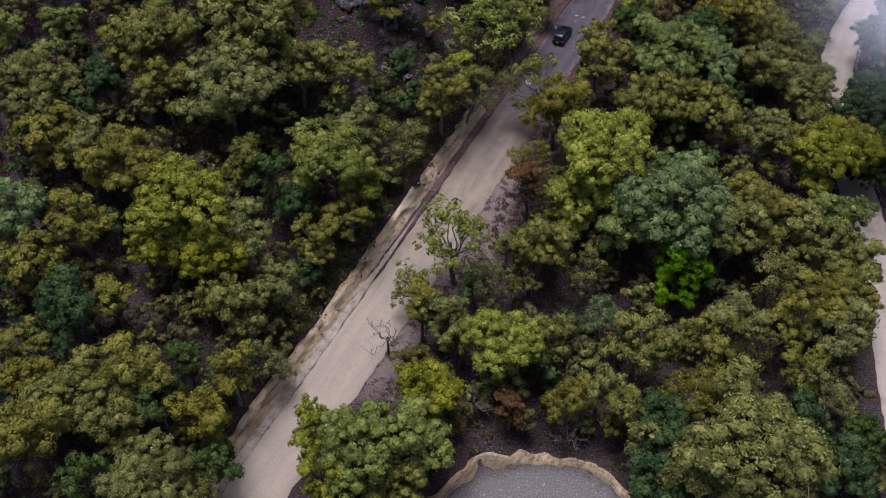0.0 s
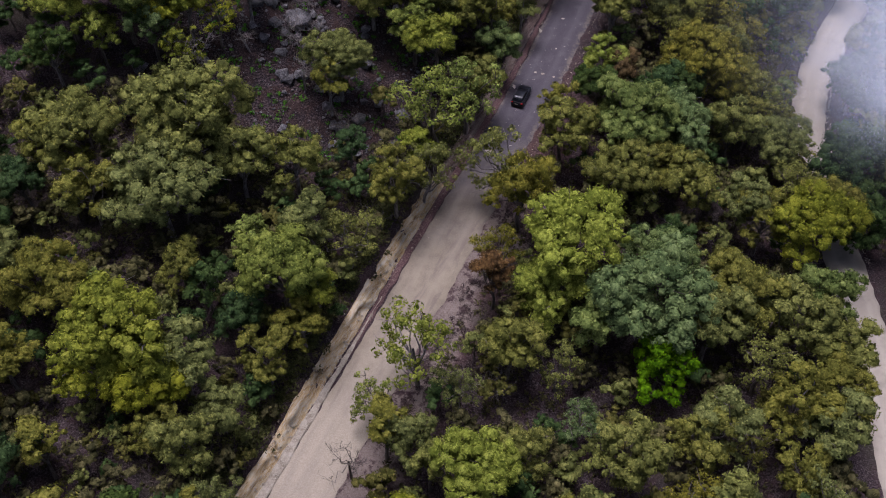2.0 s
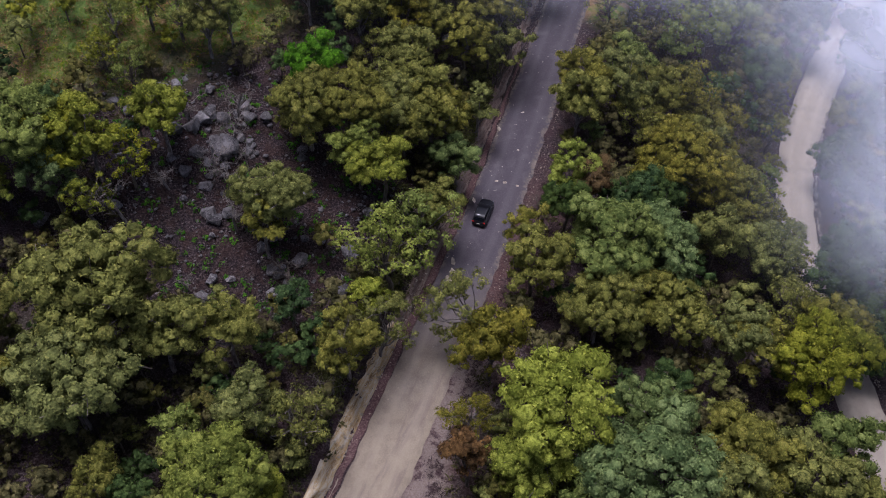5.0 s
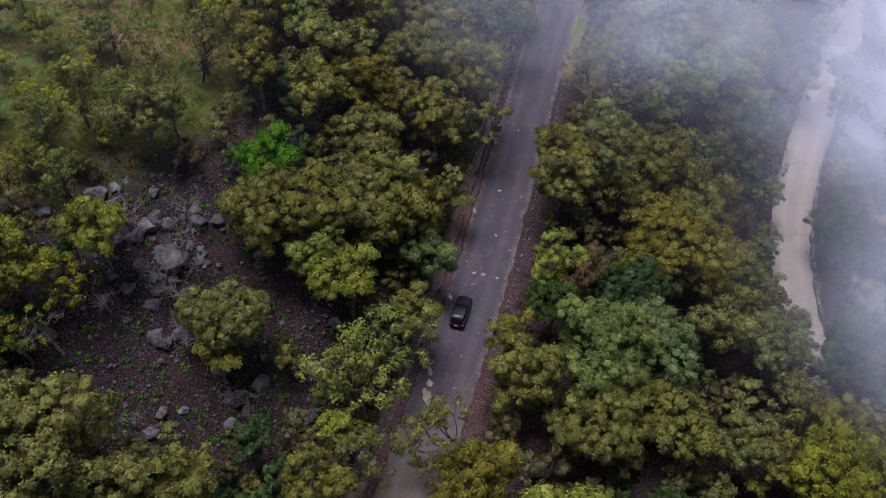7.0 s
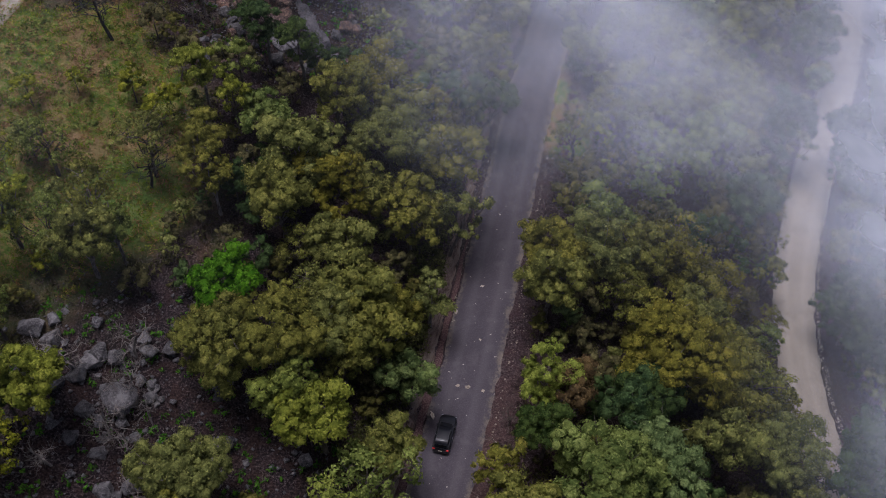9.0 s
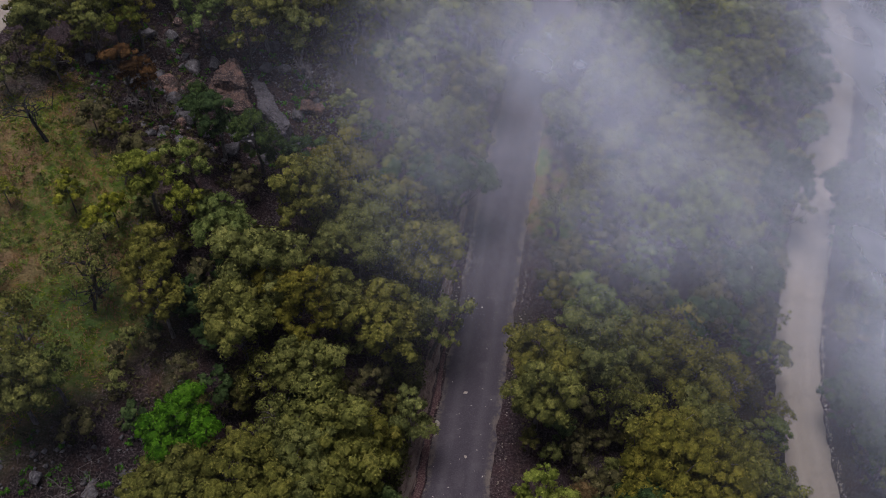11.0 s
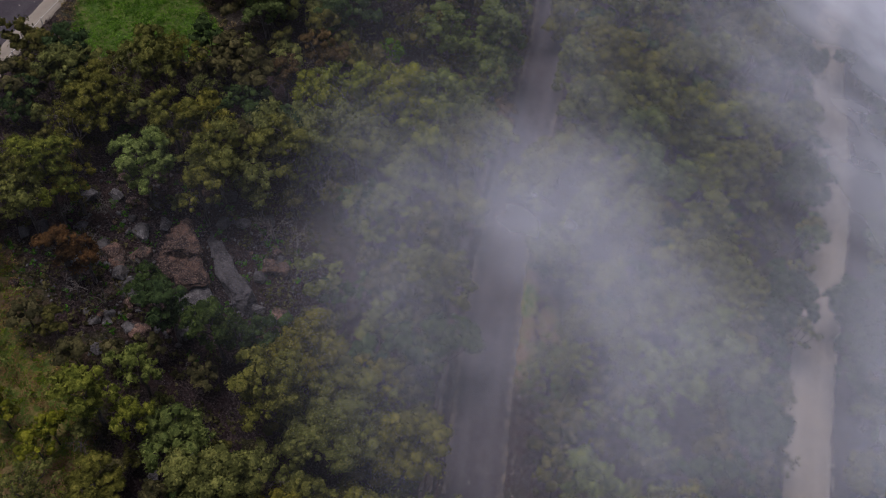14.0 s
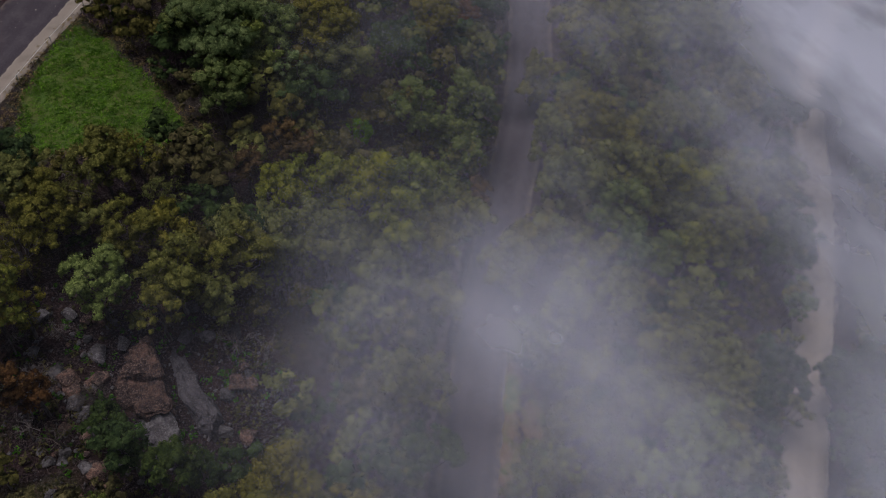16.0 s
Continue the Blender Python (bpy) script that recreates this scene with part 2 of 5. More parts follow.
DARK_SLAB = rock_material("dark_slab", ((0.030, 0.026, 0.030), (0.062, 0.055, 0.060), (0.105, 0.097, 0.100)), (0.15, 0.14, 0.14))
RUBBLE = rock_material("pale_rubble", ((0.19, 0.155, 0.115), (0.33, 0.275, 0.210), (0.45, 0.395, 0.315)), (0.50, 0.445, 0.365))


def plain(name, colour, rough, metal=0.0, spec=0.5, coat=0.0):
    n = Nodes(name)
    n.put(n.bsdf.inputs["Coat Weight"], coat)
    pos = n.coords()
    shade = n.mix(n.maths("MULTIPLY", n.step(n.noise(pos, 6.0), 0.45, 0.7), 0.35), colour, tuple(min(1, c * 1.4) for c in colour))
    return n.done(shade, rough, metal, spec)


PAINT = plain("black_car_paint", (0.005, 0.005, 0.007), 0.38, 0.0, 0.22, 0.12)
GLASS = plain("dark_tinted_glass", (0.004, 0.005, 0.007), 0.12, 0.0, 0.35)
TYRE = plain("tyre_rubber", (0.015, 0.015, 0.015), 0.85)
ALLOY = plain("alloy_rim", (0.42, 0.42, 0.43), 0.3, 0.9)
TAIL = plain("red_tail_lens", (0.55, 0.012, 0.010), 0.2)
LENS = plain("clear_lamp_lens", (0.55, 0.56, 0.58), 0.1)
TRIM = plain("matt_black_trim", (0.02, 0.02, 0.021), 0.6)
PLATE = plain("plate", (0.55, 0.52, 0.40), 0.5)
WHITE = plain("weathered_white_paint", (0.62, 0.60, 0.57), 0.7)


def mist_material():
    """Cloud droplets: white, as dense as the haze painted per vertex, torn by wisps."""
    n = Nodes("mist")
    pos = n.place()
    pull = n.add("ShaderNodeMapping", Vector=pos, Scale=(1.0, 0.75, 1.0)).outputs[0]
    wisps = n.step(n.noise(pull, 0.05, 3.0, 0.5), 0.28, 0.72, 0.40, 1.48)
    shreds = n.step(n.noise(pull, 0.16, 3.0, 0.5), 0.25, 0.75, 0.74, 1.22)
    depth = n.maths("MULTIPLY", n.maths("MULTIPLY", attribute(n, "painted_haze"), wisps), shreds)
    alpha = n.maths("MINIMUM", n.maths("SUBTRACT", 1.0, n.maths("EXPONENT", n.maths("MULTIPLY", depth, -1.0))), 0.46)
    clear, both = n.add("ShaderNodeBsdfTransparent"), n.add("ShaderNodeMixShader", Fac=alpha)
    upward, onward, droplets = n.add("ShaderNodeBsdfDiffuse", Color=(0.60, 0.63, 0.72, 1)), n.add("ShaderNodeBsdfTranslucent", Color=(0.30, 0.30, 0.28, 1)), n.add("ShaderNodeAddShader")
    n.tree.links.new(upward.outputs[0], droplets.inputs[0])
    n.tree.links.new(onward.outputs[0], droplets.inputs[1])
    n.tree.links.new(clear.outputs[0], both.inputs[1])
    n.tree.links.new(droplets.outputs[0], both.inputs[2])
    n.tree.links.new(both.outputs[0], n.out.inputs["Surface"])
    return n.mat


# ---- building helpers ----
def mesh(name, verts, faces, material, smooth_faces=False, normals=None):
    me = bpy.data.meshes.new(name)
    verts = np.asarray(verts, np.float32)
    if isinstance(faces, np.ndarray):
        n, k = faces.shape
        me.vertices.add(len(verts))
        me.vertices.foreach_set("co", verts.ravel())
        me.loops.add(n * k)
        me.loops.foreach_set("vertex_index", faces.ravel().astype(np.int32))
        me.polygons.add(n)
        me.polygons.foreach_set("loop_start", np.arange(0, n * k, k, dtype=np.int32))
        me.update(calc_edges=True)
    else:
        me.from_pydata(verts.tolist(), [], faces)
    me.materials.append(material)
    if smooth_faces:
        me.polygons.foreach_set("use_smooth", [True] * len(me.polygons))
    me.update()
    if normals is not None:
        me.polygons.foreach_set("use_smooth", [True] * len(me.polygons))
        me.normals_split_custom_set_from_vertices(normals.tolist())
    return me


def part(name, data, material, parent, label=""):
    """Links a bmesh or a mesh as one object under a thing or a part."""
    if isinstance(data, bmesh.types.BMesh):
        me = bpy.data.meshes.new(name)
        data.to_mesh(me)
        data.free()
        me.materials.append(material)
    else:
        me = data
    ob = new(name, me)
    ob.parent = parent
    return tagged(ob, label)


def strip(rows):
    """Faces of a sheet whose points are stored row by row: rows is (rows, columns)."""
    r, c = rows
    a = (np.arange(r - 1)[:, None] * c + np.arange(c - 1)[None]).ravel()
    return np.stack([a, a + 1, a + c + 1, a + c], 1)


# ---- the lie of the land ----
# road centre lines (y, x)
UPPER = [(40, -24.5), (53, -17), (66, -11.2), (75, -6.3), (88, 1.0), (104, 10.6), (116, 16.8), (125, 20.3), (133, 23.7), (141, 27.5), (150, 32), (160, 36.6), (188, 50.5), (200, 57), (222, 69)]
LOWER = [(50, 54), (65, 55), (80, 57.2), (95, 59.3), (110, 60.4), (122, 62.3), (132, 65.8), (141, 70), (156, 80), (168, 89), (178, 95.5), (191, 103.5), (205, 112.5), (225, 126)]


def centre_line(points):
    ys = np.array([p[0] for p in points], float)
    xs = np.array([p[1] for p in points], float)
    mid, half = (ys[0] + ys[-1]) / 2, (ys[-1] - ys[0]) / 2
    poly = np.polynomial.Polynomial.fit((ys - mid) / half, xs, 6)
    slope = poly.deriv()

    def at(y):
        u = (np.asarray(y, float) - mid) / half
        c = np.clip(u, -1, 1)
        return poly(c) + slope(c) * (u - c)
    return at


def smooth(a, b, v):
    s = np.clip((np.asarray(v, float) - a) / (b - a), 0, 1)
    return s * s * (3 - 2 * s)


upper_x, lower_x = centre_line(UPPER), centre_line(LOWER)


def upper_z(y):
    return -3.8 + 4.0 * smooth(62, 116, y)


def lower_z(y):
    return -9 - 7 * np.clip((np.asarray(y, float) - 96) / 70, 0, 1.2)


@functools.lru_cache(maxsize=None)
def waves(scale, seed):
    rng = np.random.RandomState(seed)
    return [(math.cos(a), math.sin(a), f, p) for a, f, p in ((rng.uniform(0, 6.28), rng.uniform(0.5, 1.6) / scale * 6.28, rng.uniform(0, 6.28)) for _ in range(7))]


def ripple(x, y, scale, seed):
    """Smooth unevenness between about -1 and 1."""
    out = 0
    for c, d, f, p in waves(scale, seed):
        out = out + np.sin((x * c + y * d) * f + p + 1.3 * np.sin((y * c - x * d) * f * 0.6 + p))
    return out / 3.5


HILLTOP = [(150, -34.5), (175, -25), (198, -15), (216, -4.6), (228.5, 5), (241, 14.5), (260, 29)]
hilltop_x = centre_line(HILLTOP)


def hilltop_z(y):
    return np.interp(y, [150, 175, 198, 216, 230, 260], [23.2, 23.0, 21.8, 20.5, 20.2, 19.0])


PAD = (10.0, 42.6, 14.0, 12.4)   # the gravel clearing: centre and half axes


def pad_reach(x, y):
    """1 on the uneven rim of the clearing, less inside it."""
    return np.hypot((x - PAD[0]) / PAD[2], (y - PAD[1]) / PAD[3]) + 0.06 * ripple(x, y, 13, 61) + 0.02 * ripple(x, y, 4, 62)


def ground_z(x, y):
    x, y = np.asarray(x, float), np.asarray(y, float)
    ux, lx, uz, lz = upper_x(y), lower_x(y), upper_z(y), lower_z(y)
    lean = 0.88
    left = np.maximum((ux - x) * lean - 4.0, 0)
    rise = np.interp(y, [60, 105, 110, 117, 126, 132, 148, 160, 200, 230], [0.25, 0.27, 0.32, 0.5, 0.68, 0.74, 0.88, 1.0, 0.9, 0.8])
    zl = uz + 1.6 * smooth(0.9, 2.6, left) + rise * 24 * np.tanh(left / 35)
    gap = np.maximum(lx - 3.6 - (ux + 4.4), 8.0)
    u = np.clip((x - (ux + 4.4)) / gap, 0, 1)
    zm = uz + (lz - uz) * (0.75 * u + 0.25 * smooth(0, 1, u))
    right = np.maximum((x - lx) * 0.83 - 3.6, 0)
    zr = lz - 22 * np.tanh(right / 70)
    z = np.where(x < ux, zl, np.where(x < lx, zm, zr))
    off = smooth(0.3, 4, left) + smooth(0.02, 0.12, u) * (1 - smooth(0.88, 0.98, u)) * (x > ux) + smooth(0.5, 5, right)
    z = z + np.clip(off, 0, 1) * (0.9 * ripple(x, y, 19, 3) + 0.35 * ripple(x, y, 5.5, 4))
    on_upper = (np.abs(x - ux) * lean < 2.9)
    on_lower = (np.abs(x - lx) * 0.83 < 3.6)
    z = z - 0.18 * (on_upper | on_lower)
    flat = (1 - smooth(5.2, 9.0, np.abs(x - hilltop_x(y)) * 0.8)) * smooth(158, 172, y) * (1 - smooth(252, 270, y))
    z = z * (1 - flat) + (hilltop_z(y) - 0.12) * flat
    e = pad_reach(x, y)
    inside = 1 - smooth(0.93, 1.03, e)
    return z * (1 - inside) + (-7.4) * inside


# ---- the ground ----
def inside(x, y, cx, cy, ax, ay, soft=0.35):
    return 1 - smooth(1 - soft, 1 + soft, np.hypot((x - cx) / ax, (y - cy) / ay) + 0.16 * ripple(x, y, 9, 11))


def turf_at(x, y):
    return np.clip(inside(x, y, -27, 156, 22, 21) * (1 - 0.9 * inside(x, y, -9, 120, 20, 14)) + inside(x, y, 44, 166, 4.5, 9) + inside(x, y, -11, 157, 8, 14), 0, 1)


LAWN = [(0.4, 206.6), (2.4, 203.2), (14.0, 200.8), (21.8, 203.5), (15.6, 214.5), (12.2, 224.5), (7.3, 222.3), (1.9, 213.5)]


def lawn_depth(x, y):
    """How far a spot lies inside the green beside the hilltop road, in metres."""
    deep = None
    for (ax, ay), (bx, by) in zip(LAWN, LAWN[1:] + LAWN[:1]):
        d = ((bx - ax) * (y - ay) - (by - ay) * (x - ax)) / math.hypot(bx - ax, by - ay)
        deep = d if deep is None else np.minimum(deep, d)
    return deep


def build_ground():
    near_x, near_y = np.arange(-95, 150.1, 1.2), np.arange(15, 320.1, 1.2)
    out = np.array([8, 20, 40, 75, 130, 220, 360, 600, 1000, 1700, 2600], float)
    xs = np.concatenate([near_x[0] - out[::-1], near_x, near_x[-1] + out])
    ys = np.concatenate([near_y[0] - out[::-1], near_y, near_y[-1] + out])
    X, Y = np.meshgrid(xs, ys)
    Z = ground_z(X, Y)
    me = mesh("ground", np.stack([X.ravel(), Y.ravel(), Z.ravel()], 1), strip(X.shape), GROUND, True)
    pad = 1 - smooth(0.90, 1.0, pad_reach(X, Y))
    # the patch at (-2, 144) paints the dark of a forest gap into the colour
    for name, values in (("turf", turf_at(X, Y)), ("char_and_gap", np.clip(inside(X, Y, -9, 119, 21, 18) + inside(X, Y, 7, 174, 15, 14) + inside(X, Y, -2, 144, 8, 8), 0, 1)), ("bare", smooth(2.6, 3.2, (X - upper_x(Y)) * 0.88) * (1 - smooth(6.6, 8.6, (X - upper_x(Y)) * 0.88 + 1.2 * ripple(X, Y, 6, 14))) * smooth(58, 66, Y) * (1 - smooth(98, 108, Y))), ("lush", np.maximum(smooth(-0.8, 1.4, lawn_depth(X, Y) + 1.1 * ripple(X, Y, 5, 17)), 0.85 * np.maximum(inside(X, Y, -30, 150, 8, 12), inside(X, Y, -11, 147, 6, 5)))), ("gravel", pad), ("verge", smooth(2.7, 3.2, (X - upper_x(Y)) * 0.88) * (1 - smooth(6, 10.5, (X - upper_x(Y)) * 0.88 + 1.5 * ripple(X, Y, 8, 13))) * smooth(55, 75, Y) * (1 - smooth(118, 135, Y)))):
        me.attributes.new(name, "FLOAT", "POINT").data.foreach_set("value", values.ravel().astype(np.float32))
    return tagged(new("ground", me), "forested hillside with dark leaf litter and grassy knoll", "ground", kind="structure")


build_ground()


def build_road(name, line, height, half, first, last, material, label, lift=0.0, shift=0.0):
    """A cambered carriageway with ragged edges along a centre line."""
    ys = np.arange(first, last, 0.6)
    across = np.linspace(-1, 1, 17)
    slope = np.gradient(line(ys), ys)
    nx, ny = 1 / np.hypot(1, slope), -slope / np.hypot(1, slope)
    wide = np.interp(ys, [p[0] for p in half], [p[1] for p in half]) if isinstance(half, list) else half + 0 * ys
    edge_l, edge_r = (0.13 * ripple(ys, ys * 0 + k, 2.2, 21) + 0.08 * ripple(ys, ys * 0 + k, 6.0, 22) + 0.06 * ripple(ys, ys * 0 + k, 14.0, 23) for k in (0, 40))
    reach = shift + across[None] * wide[:, None] + np.where(across[None] < 0, -across[None] * edge_l[:, None], across[None] * edge_r[:, None])
    X = line(ys)[:, None] + nx[:, None] * reach
    Y = ys[:, None] + ny[:, None] * reach
    Z = height(Y) + lift + 0.07 * (1 - across[None] ** 2) - 0.16 * (np.abs(across[None]) > 0.97) + 0.02 * ripple(X, Y, 2.5, 8)
    me = mesh(name, np.stack([X.ravel(), Y.ravel(), Z.ravel()], 1), strip(X.shape), material, True)
    track = np.exp(-((np.abs(across * 3.7) - 1.55) / 0.45) ** 2)[None] + 0 * X
    edge = smooth(0.72, 0.98, np.abs(across))[None] + 0 * X
    for key, values in (("track", track), ("edge", edge)):
        me.attributes.new(key, "FLOAT", "POINT").data.foreach_set("value", values.ravel().astype(np.float32))
    return tagged(new(name, me), label, "road", kind="structure")


build_road("road_upper", upper_x, upper_z, 3.35, -220, 430, BITUMEN, "worn bitumen road turning to pale dusty gravel", lift=0.05, shift=-0.20)
build_road("road_gutter", upper_x, upper_z, [(70, 0.10), (88, 0.50), (130, 0.45), (150, 0.10)], 70, 150, LITTER, "dark red leaf litter along the foot of the bank", lift=0.08, shift=-3.85)
build_road("road_stones", upper_x, upper_z, [(68, 0.55), (88, 0.10)], 28, 88, RUBBLE, "pale broken stones along the foot of the bank", lift=0.13, shift=-3.85)
build_road("road_lower", lower_x, lower_z, [(120, 2.55), (165, 2.95)], -220, 400, DIRT, "pale unsealed dirt road below the slope")
build_road("road_hilltop", hilltop_x, hilltop_z, 4.2, 168, 252, BITUMEN, "grey hilltop road with pale worn shoulder")
build_road("road_shoulder", lambda y: hilltop_x(y) + 5.0, hilltop_z, 1.7, 170, 250, DIRT, "pale dirt shoulder beside the hilltop road", lift=-0.03)


def build_bank(name, first, last, tall, wide, material, label, seed):
    """The rough cut face along the uphill edge of the road."""
    ys = np.arange(first, last, 0.33)
    col = np.linspace(0, 1, 9)
    slope = np.gradient(upper_x(ys), ys)
    nx, ny = -1 / np.hypot(1, slope), slope / np.hypot(1, slope)
    out = 4.1 + wide * col[None] + 0.25 * ripple(ys[:, None], col[None] * 4, 2.1, seed) * np.sin(col[None] * 3.1)
    X, Y = upper_x(ys)[:, None] + nx[:, None] * out, ys[:, None] + ny[:, None] * out
    face = np.minimum(col[None] / 0.62, 1) ** 1.3 * tall * (1 + 0.22 * ripple(ys[:, None], ys[:, None] * 0, 7.0, seed + 1)) + 0.16 * ripple(X, Y * 1.0, 1.3, seed + 2) * np.sin(col[None] * 3.1)
    Z = np.maximum(upper_z(ys)[:, None] - 0.1 + face, ground_z(X, Y) + 0.05)
    Z[:, -1] = ground_z(X[:, -1], Y[:, -1]) - 0.15
    Z[:, 0] = upper_z(ys) - 0.12
    me = mesh(name, np.stack([X.ravel(), Y.ravel(), Z.ravel()], 1), strip(X.shape)[:, ::-1], material, False)
    return tagged(new(name, me), label, "bank", kind="structure")


build_bank("cut_bank_orange", 25, 104, 1.7, 1.9, CUT_EARTH, "orange and white rocky cut bank beside the road", 31)
build_bank("cut_bank_brown", 104, 300, 1.2, 1.7, RED_EARTH, "low red-brown earth bank beside the road", 41)


def build_rim():
    """The low orange scarp round the gravel clearing."""
    a = np.radians(np.arange(-20, 215, 1.2))
    col = np.linspace(0, 1, 6)
    want = 0.945 + 0.075 * col[None] + 0.008 * ripple(a[:, None] * 14, col[None] * 3, 2.5, 51)
    grow = want
    for _ in range(4):
        X, Y = PAD[0] + PAD[2] * grow * np.cos(a)[:, None], PAD[1] + PAD[3] * grow * np.sin(a)[:, None]
        grow = grow + want - pad_reach(X, Y)
    X, Y = PAD[0] + PAD[2] * grow * np.cos(a)[:, None], PAD[1] + PAD[3] * grow * np.sin(a)[:, None]
    Z = ground_z(X, Y) + 0.42 + 0.10 * ripple(X, Y, 1.2, 52)
    Z[:, 0] -= 0.55
    Z[:, -1] -= 0.7
    return tagged(new("clearing_scarp", mesh("clearing_scarp", np.stack([X.ravel(), Y.ravel(), Z.ravel()], 1), strip(X.shape), CUT_EARTH)), "orange eroded scarp round the gravel clearing", "bank", kind="structure")


build_rim()

# ---- trees ----
def tube(points, radii, sides=6):
    """A tapered limb through the points."""
    points = np.asarray(points, float)
    verts, faces = [], []
    for k, (p, r) in enumerate(zip(points, radii)):
        d = points[min(k + 1, len(points) - 1)] - points[max(k - 1, 0)]
        d = d / (np.linalg.norm(d) + 1e-9)
        u = np.cross(d, (0.31, 0.95, 0.02))
        u /= np.linalg.norm(u) + 1e-9
        v = np.cross(d, u)
        for s in range(sides):
            a = 2 * math.pi * s / sides
            verts.append(p + r * (math.cos(a) * u + math.sin(a) * v))
        if k:
            b = (k - 1) * sides
            faces += [(b + s, b + (s + 1) % sides, b + sides + (s + 1) % sides, b + sides + s) for s in range(sides)]
    return np.array(verts), faces


def joined(pieces):
    verts, faces, n = [], [], 0
    for v, f in pieces:
        verts.append(v)
        faces += [tuple(i + n for i in q) for q in f]
        n += len(v)
    return np.concatenate(verts), faces


def limb(r, start, end, thick, sag=0.12, steps=5, sides=5):
    start, end = np.asarray(start, float), np.asarray(end, float)
    k = np.linspace(0, 1, steps)[:, None]
    p = start + (end - start) * k
    length = np.linalg.norm(end - start)
    p[1:-1] += r.normal(0, sag * length * 0.45, (steps - 2, 3))
    return tube(p, np.linspace(thick, thick * 0.35, steps), sides)


def sprigs(r, centres, normals, long, wide):
    """Three-cornered sprigs of leaves at the centres, shaded as the tuft that they belong to: points, faces, normals."""
    n = len(centres)
    normals = normals / (np.linalg.norm(normals, axis=1, keepdims=True) + 1e-9)
    tilt = normals + 0.42 * r.normal(0, 1, (n, 3))
    tilt /= np.linalg.norm(tilt, axis=1, keepdims=True) + 1e-9
    t = np.cross(tilt, r.normal(0, 1, (n, 3)))
    t /= np.linalg.norm(t, axis=1, keepdims=True) + 1e-9
    b = np.cross(tilt, t)
    s = r.uniform(0.65, 1.35, (n, 1))
    verts = np.stack([centres + t * long * s * 0.6, centres - t * long * s * 0.4 + b * wide * s * 0.5, centres - t * long * s * 0.4 - b * wide * s * 0.5], 1).reshape(-1, 3)
    shade = normals + 0.42 * tilt
    return verts, np.arange(3 * n).reshape(-1, 3), np.repeat(shade / np.linalg.norm(shade, axis=1, keepdims=True), 3, axis=0)


def crown_points(r, R, H, lobes, clump, per, thick=1.9, least=4):
    """A crown of rounded lobes, each of leafy puffs: leaf centres, leaf normals, lobe centres, puffs."""
    heads = []
    turn = r.uniform(0, 6.28)
    for k in range(lobes):
        if k == 0:
            heads.append((0.1 * R * r.normal(), 0.1 * R * r.normal(), 0.82 * H, 0.42 * R))
            continue
        a = turn + 2.39996 * k + r.normal(0, 0.3)
        d = R * r.uniform(0.36, 0.82)
        heads.append((d * math.cos(a), d * math.sin(a), H * r.uniform(0.48, 0.84), R * r.uniform(0.24, 0.40)))
    centres, normals, puffs = [], [], []
    for hx, hy, hz, hr in heads:
        count = int(max(least, thick * hr * hr / (clump * clump)))
        for q in range(count):
            z = 1 - 1.15 * (q + 0.5) / count
            a = q * 2.39996 + r.normal(0, 0.35)
            v = np.array([math.cos(a) * math.sqrt(max(0, 1 - z * z)), math.sin(a) * math.sqrt(max(0, 1 - z * z)), z])
            c = np.array([hx, hy, hz]) + v * hr * r.uniform(0.76, 1.08) * (1, 1, 0.9)
            rc = clump * r.choice((0.55, 0.75, 1.0, 1.25), p=(0.2, 0.3, 0.3, 0.2)) * r.uniform(0.9, 1.1)
            n = max(5, int(per * (rc / clump) ** 2))
            w = r.normal(0, 1, (n, 3))
            w[:, 2] = np.abs(w[:, 2]) * 1.1 - 0.25
            w /= np.linalg.norm(w, axis=1, keepdims=True)
            centres.append(c + w * rc * r.uniform(0.80, 1.16, (n, 1)) * (1, 1, 0.8))
            normals.append(0.8 * w + 0.42 * v + (0, 0, 0.14))
            puffs.append((*c, rc, *(0.42 * v + (0, 0, 0.14))))
    return np.concatenate(centres), np.concatenate(normals), heads, np.array(puffs)


GOLD = (1 + 5 ** 0.5) / 2
BALL = np.array([(-1, GOLD, 0), (1, GOLD, 0), (-1, -GOLD, 0), (1, -GOLD, 0), (0, -1, GOLD), (0, 1, GOLD), (0, -1, -GOLD), (0, 1, -GOLD), (GOLD, 0, -1), (GOLD, 0, 1), (-GOLD, 0, -1), (-GOLD, 0, 1)]) / math.hypot(1, GOLD)
BALL_FACES = np.array([(0, 11, 5), (0, 5, 1), (0, 1, 7), (0, 7, 10), (0, 10, 11), (1, 5, 9), (5, 11, 4), (11, 10, 2), (10, 7, 6), (7, 1, 8), (3, 9, 4), (3, 4, 2), (3, 2, 6), (3, 6, 8), (3, 8, 9), (4, 9, 5), (2, 4, 11), (6, 2, 10), (8, 6, 7), (9, 8, 1)])


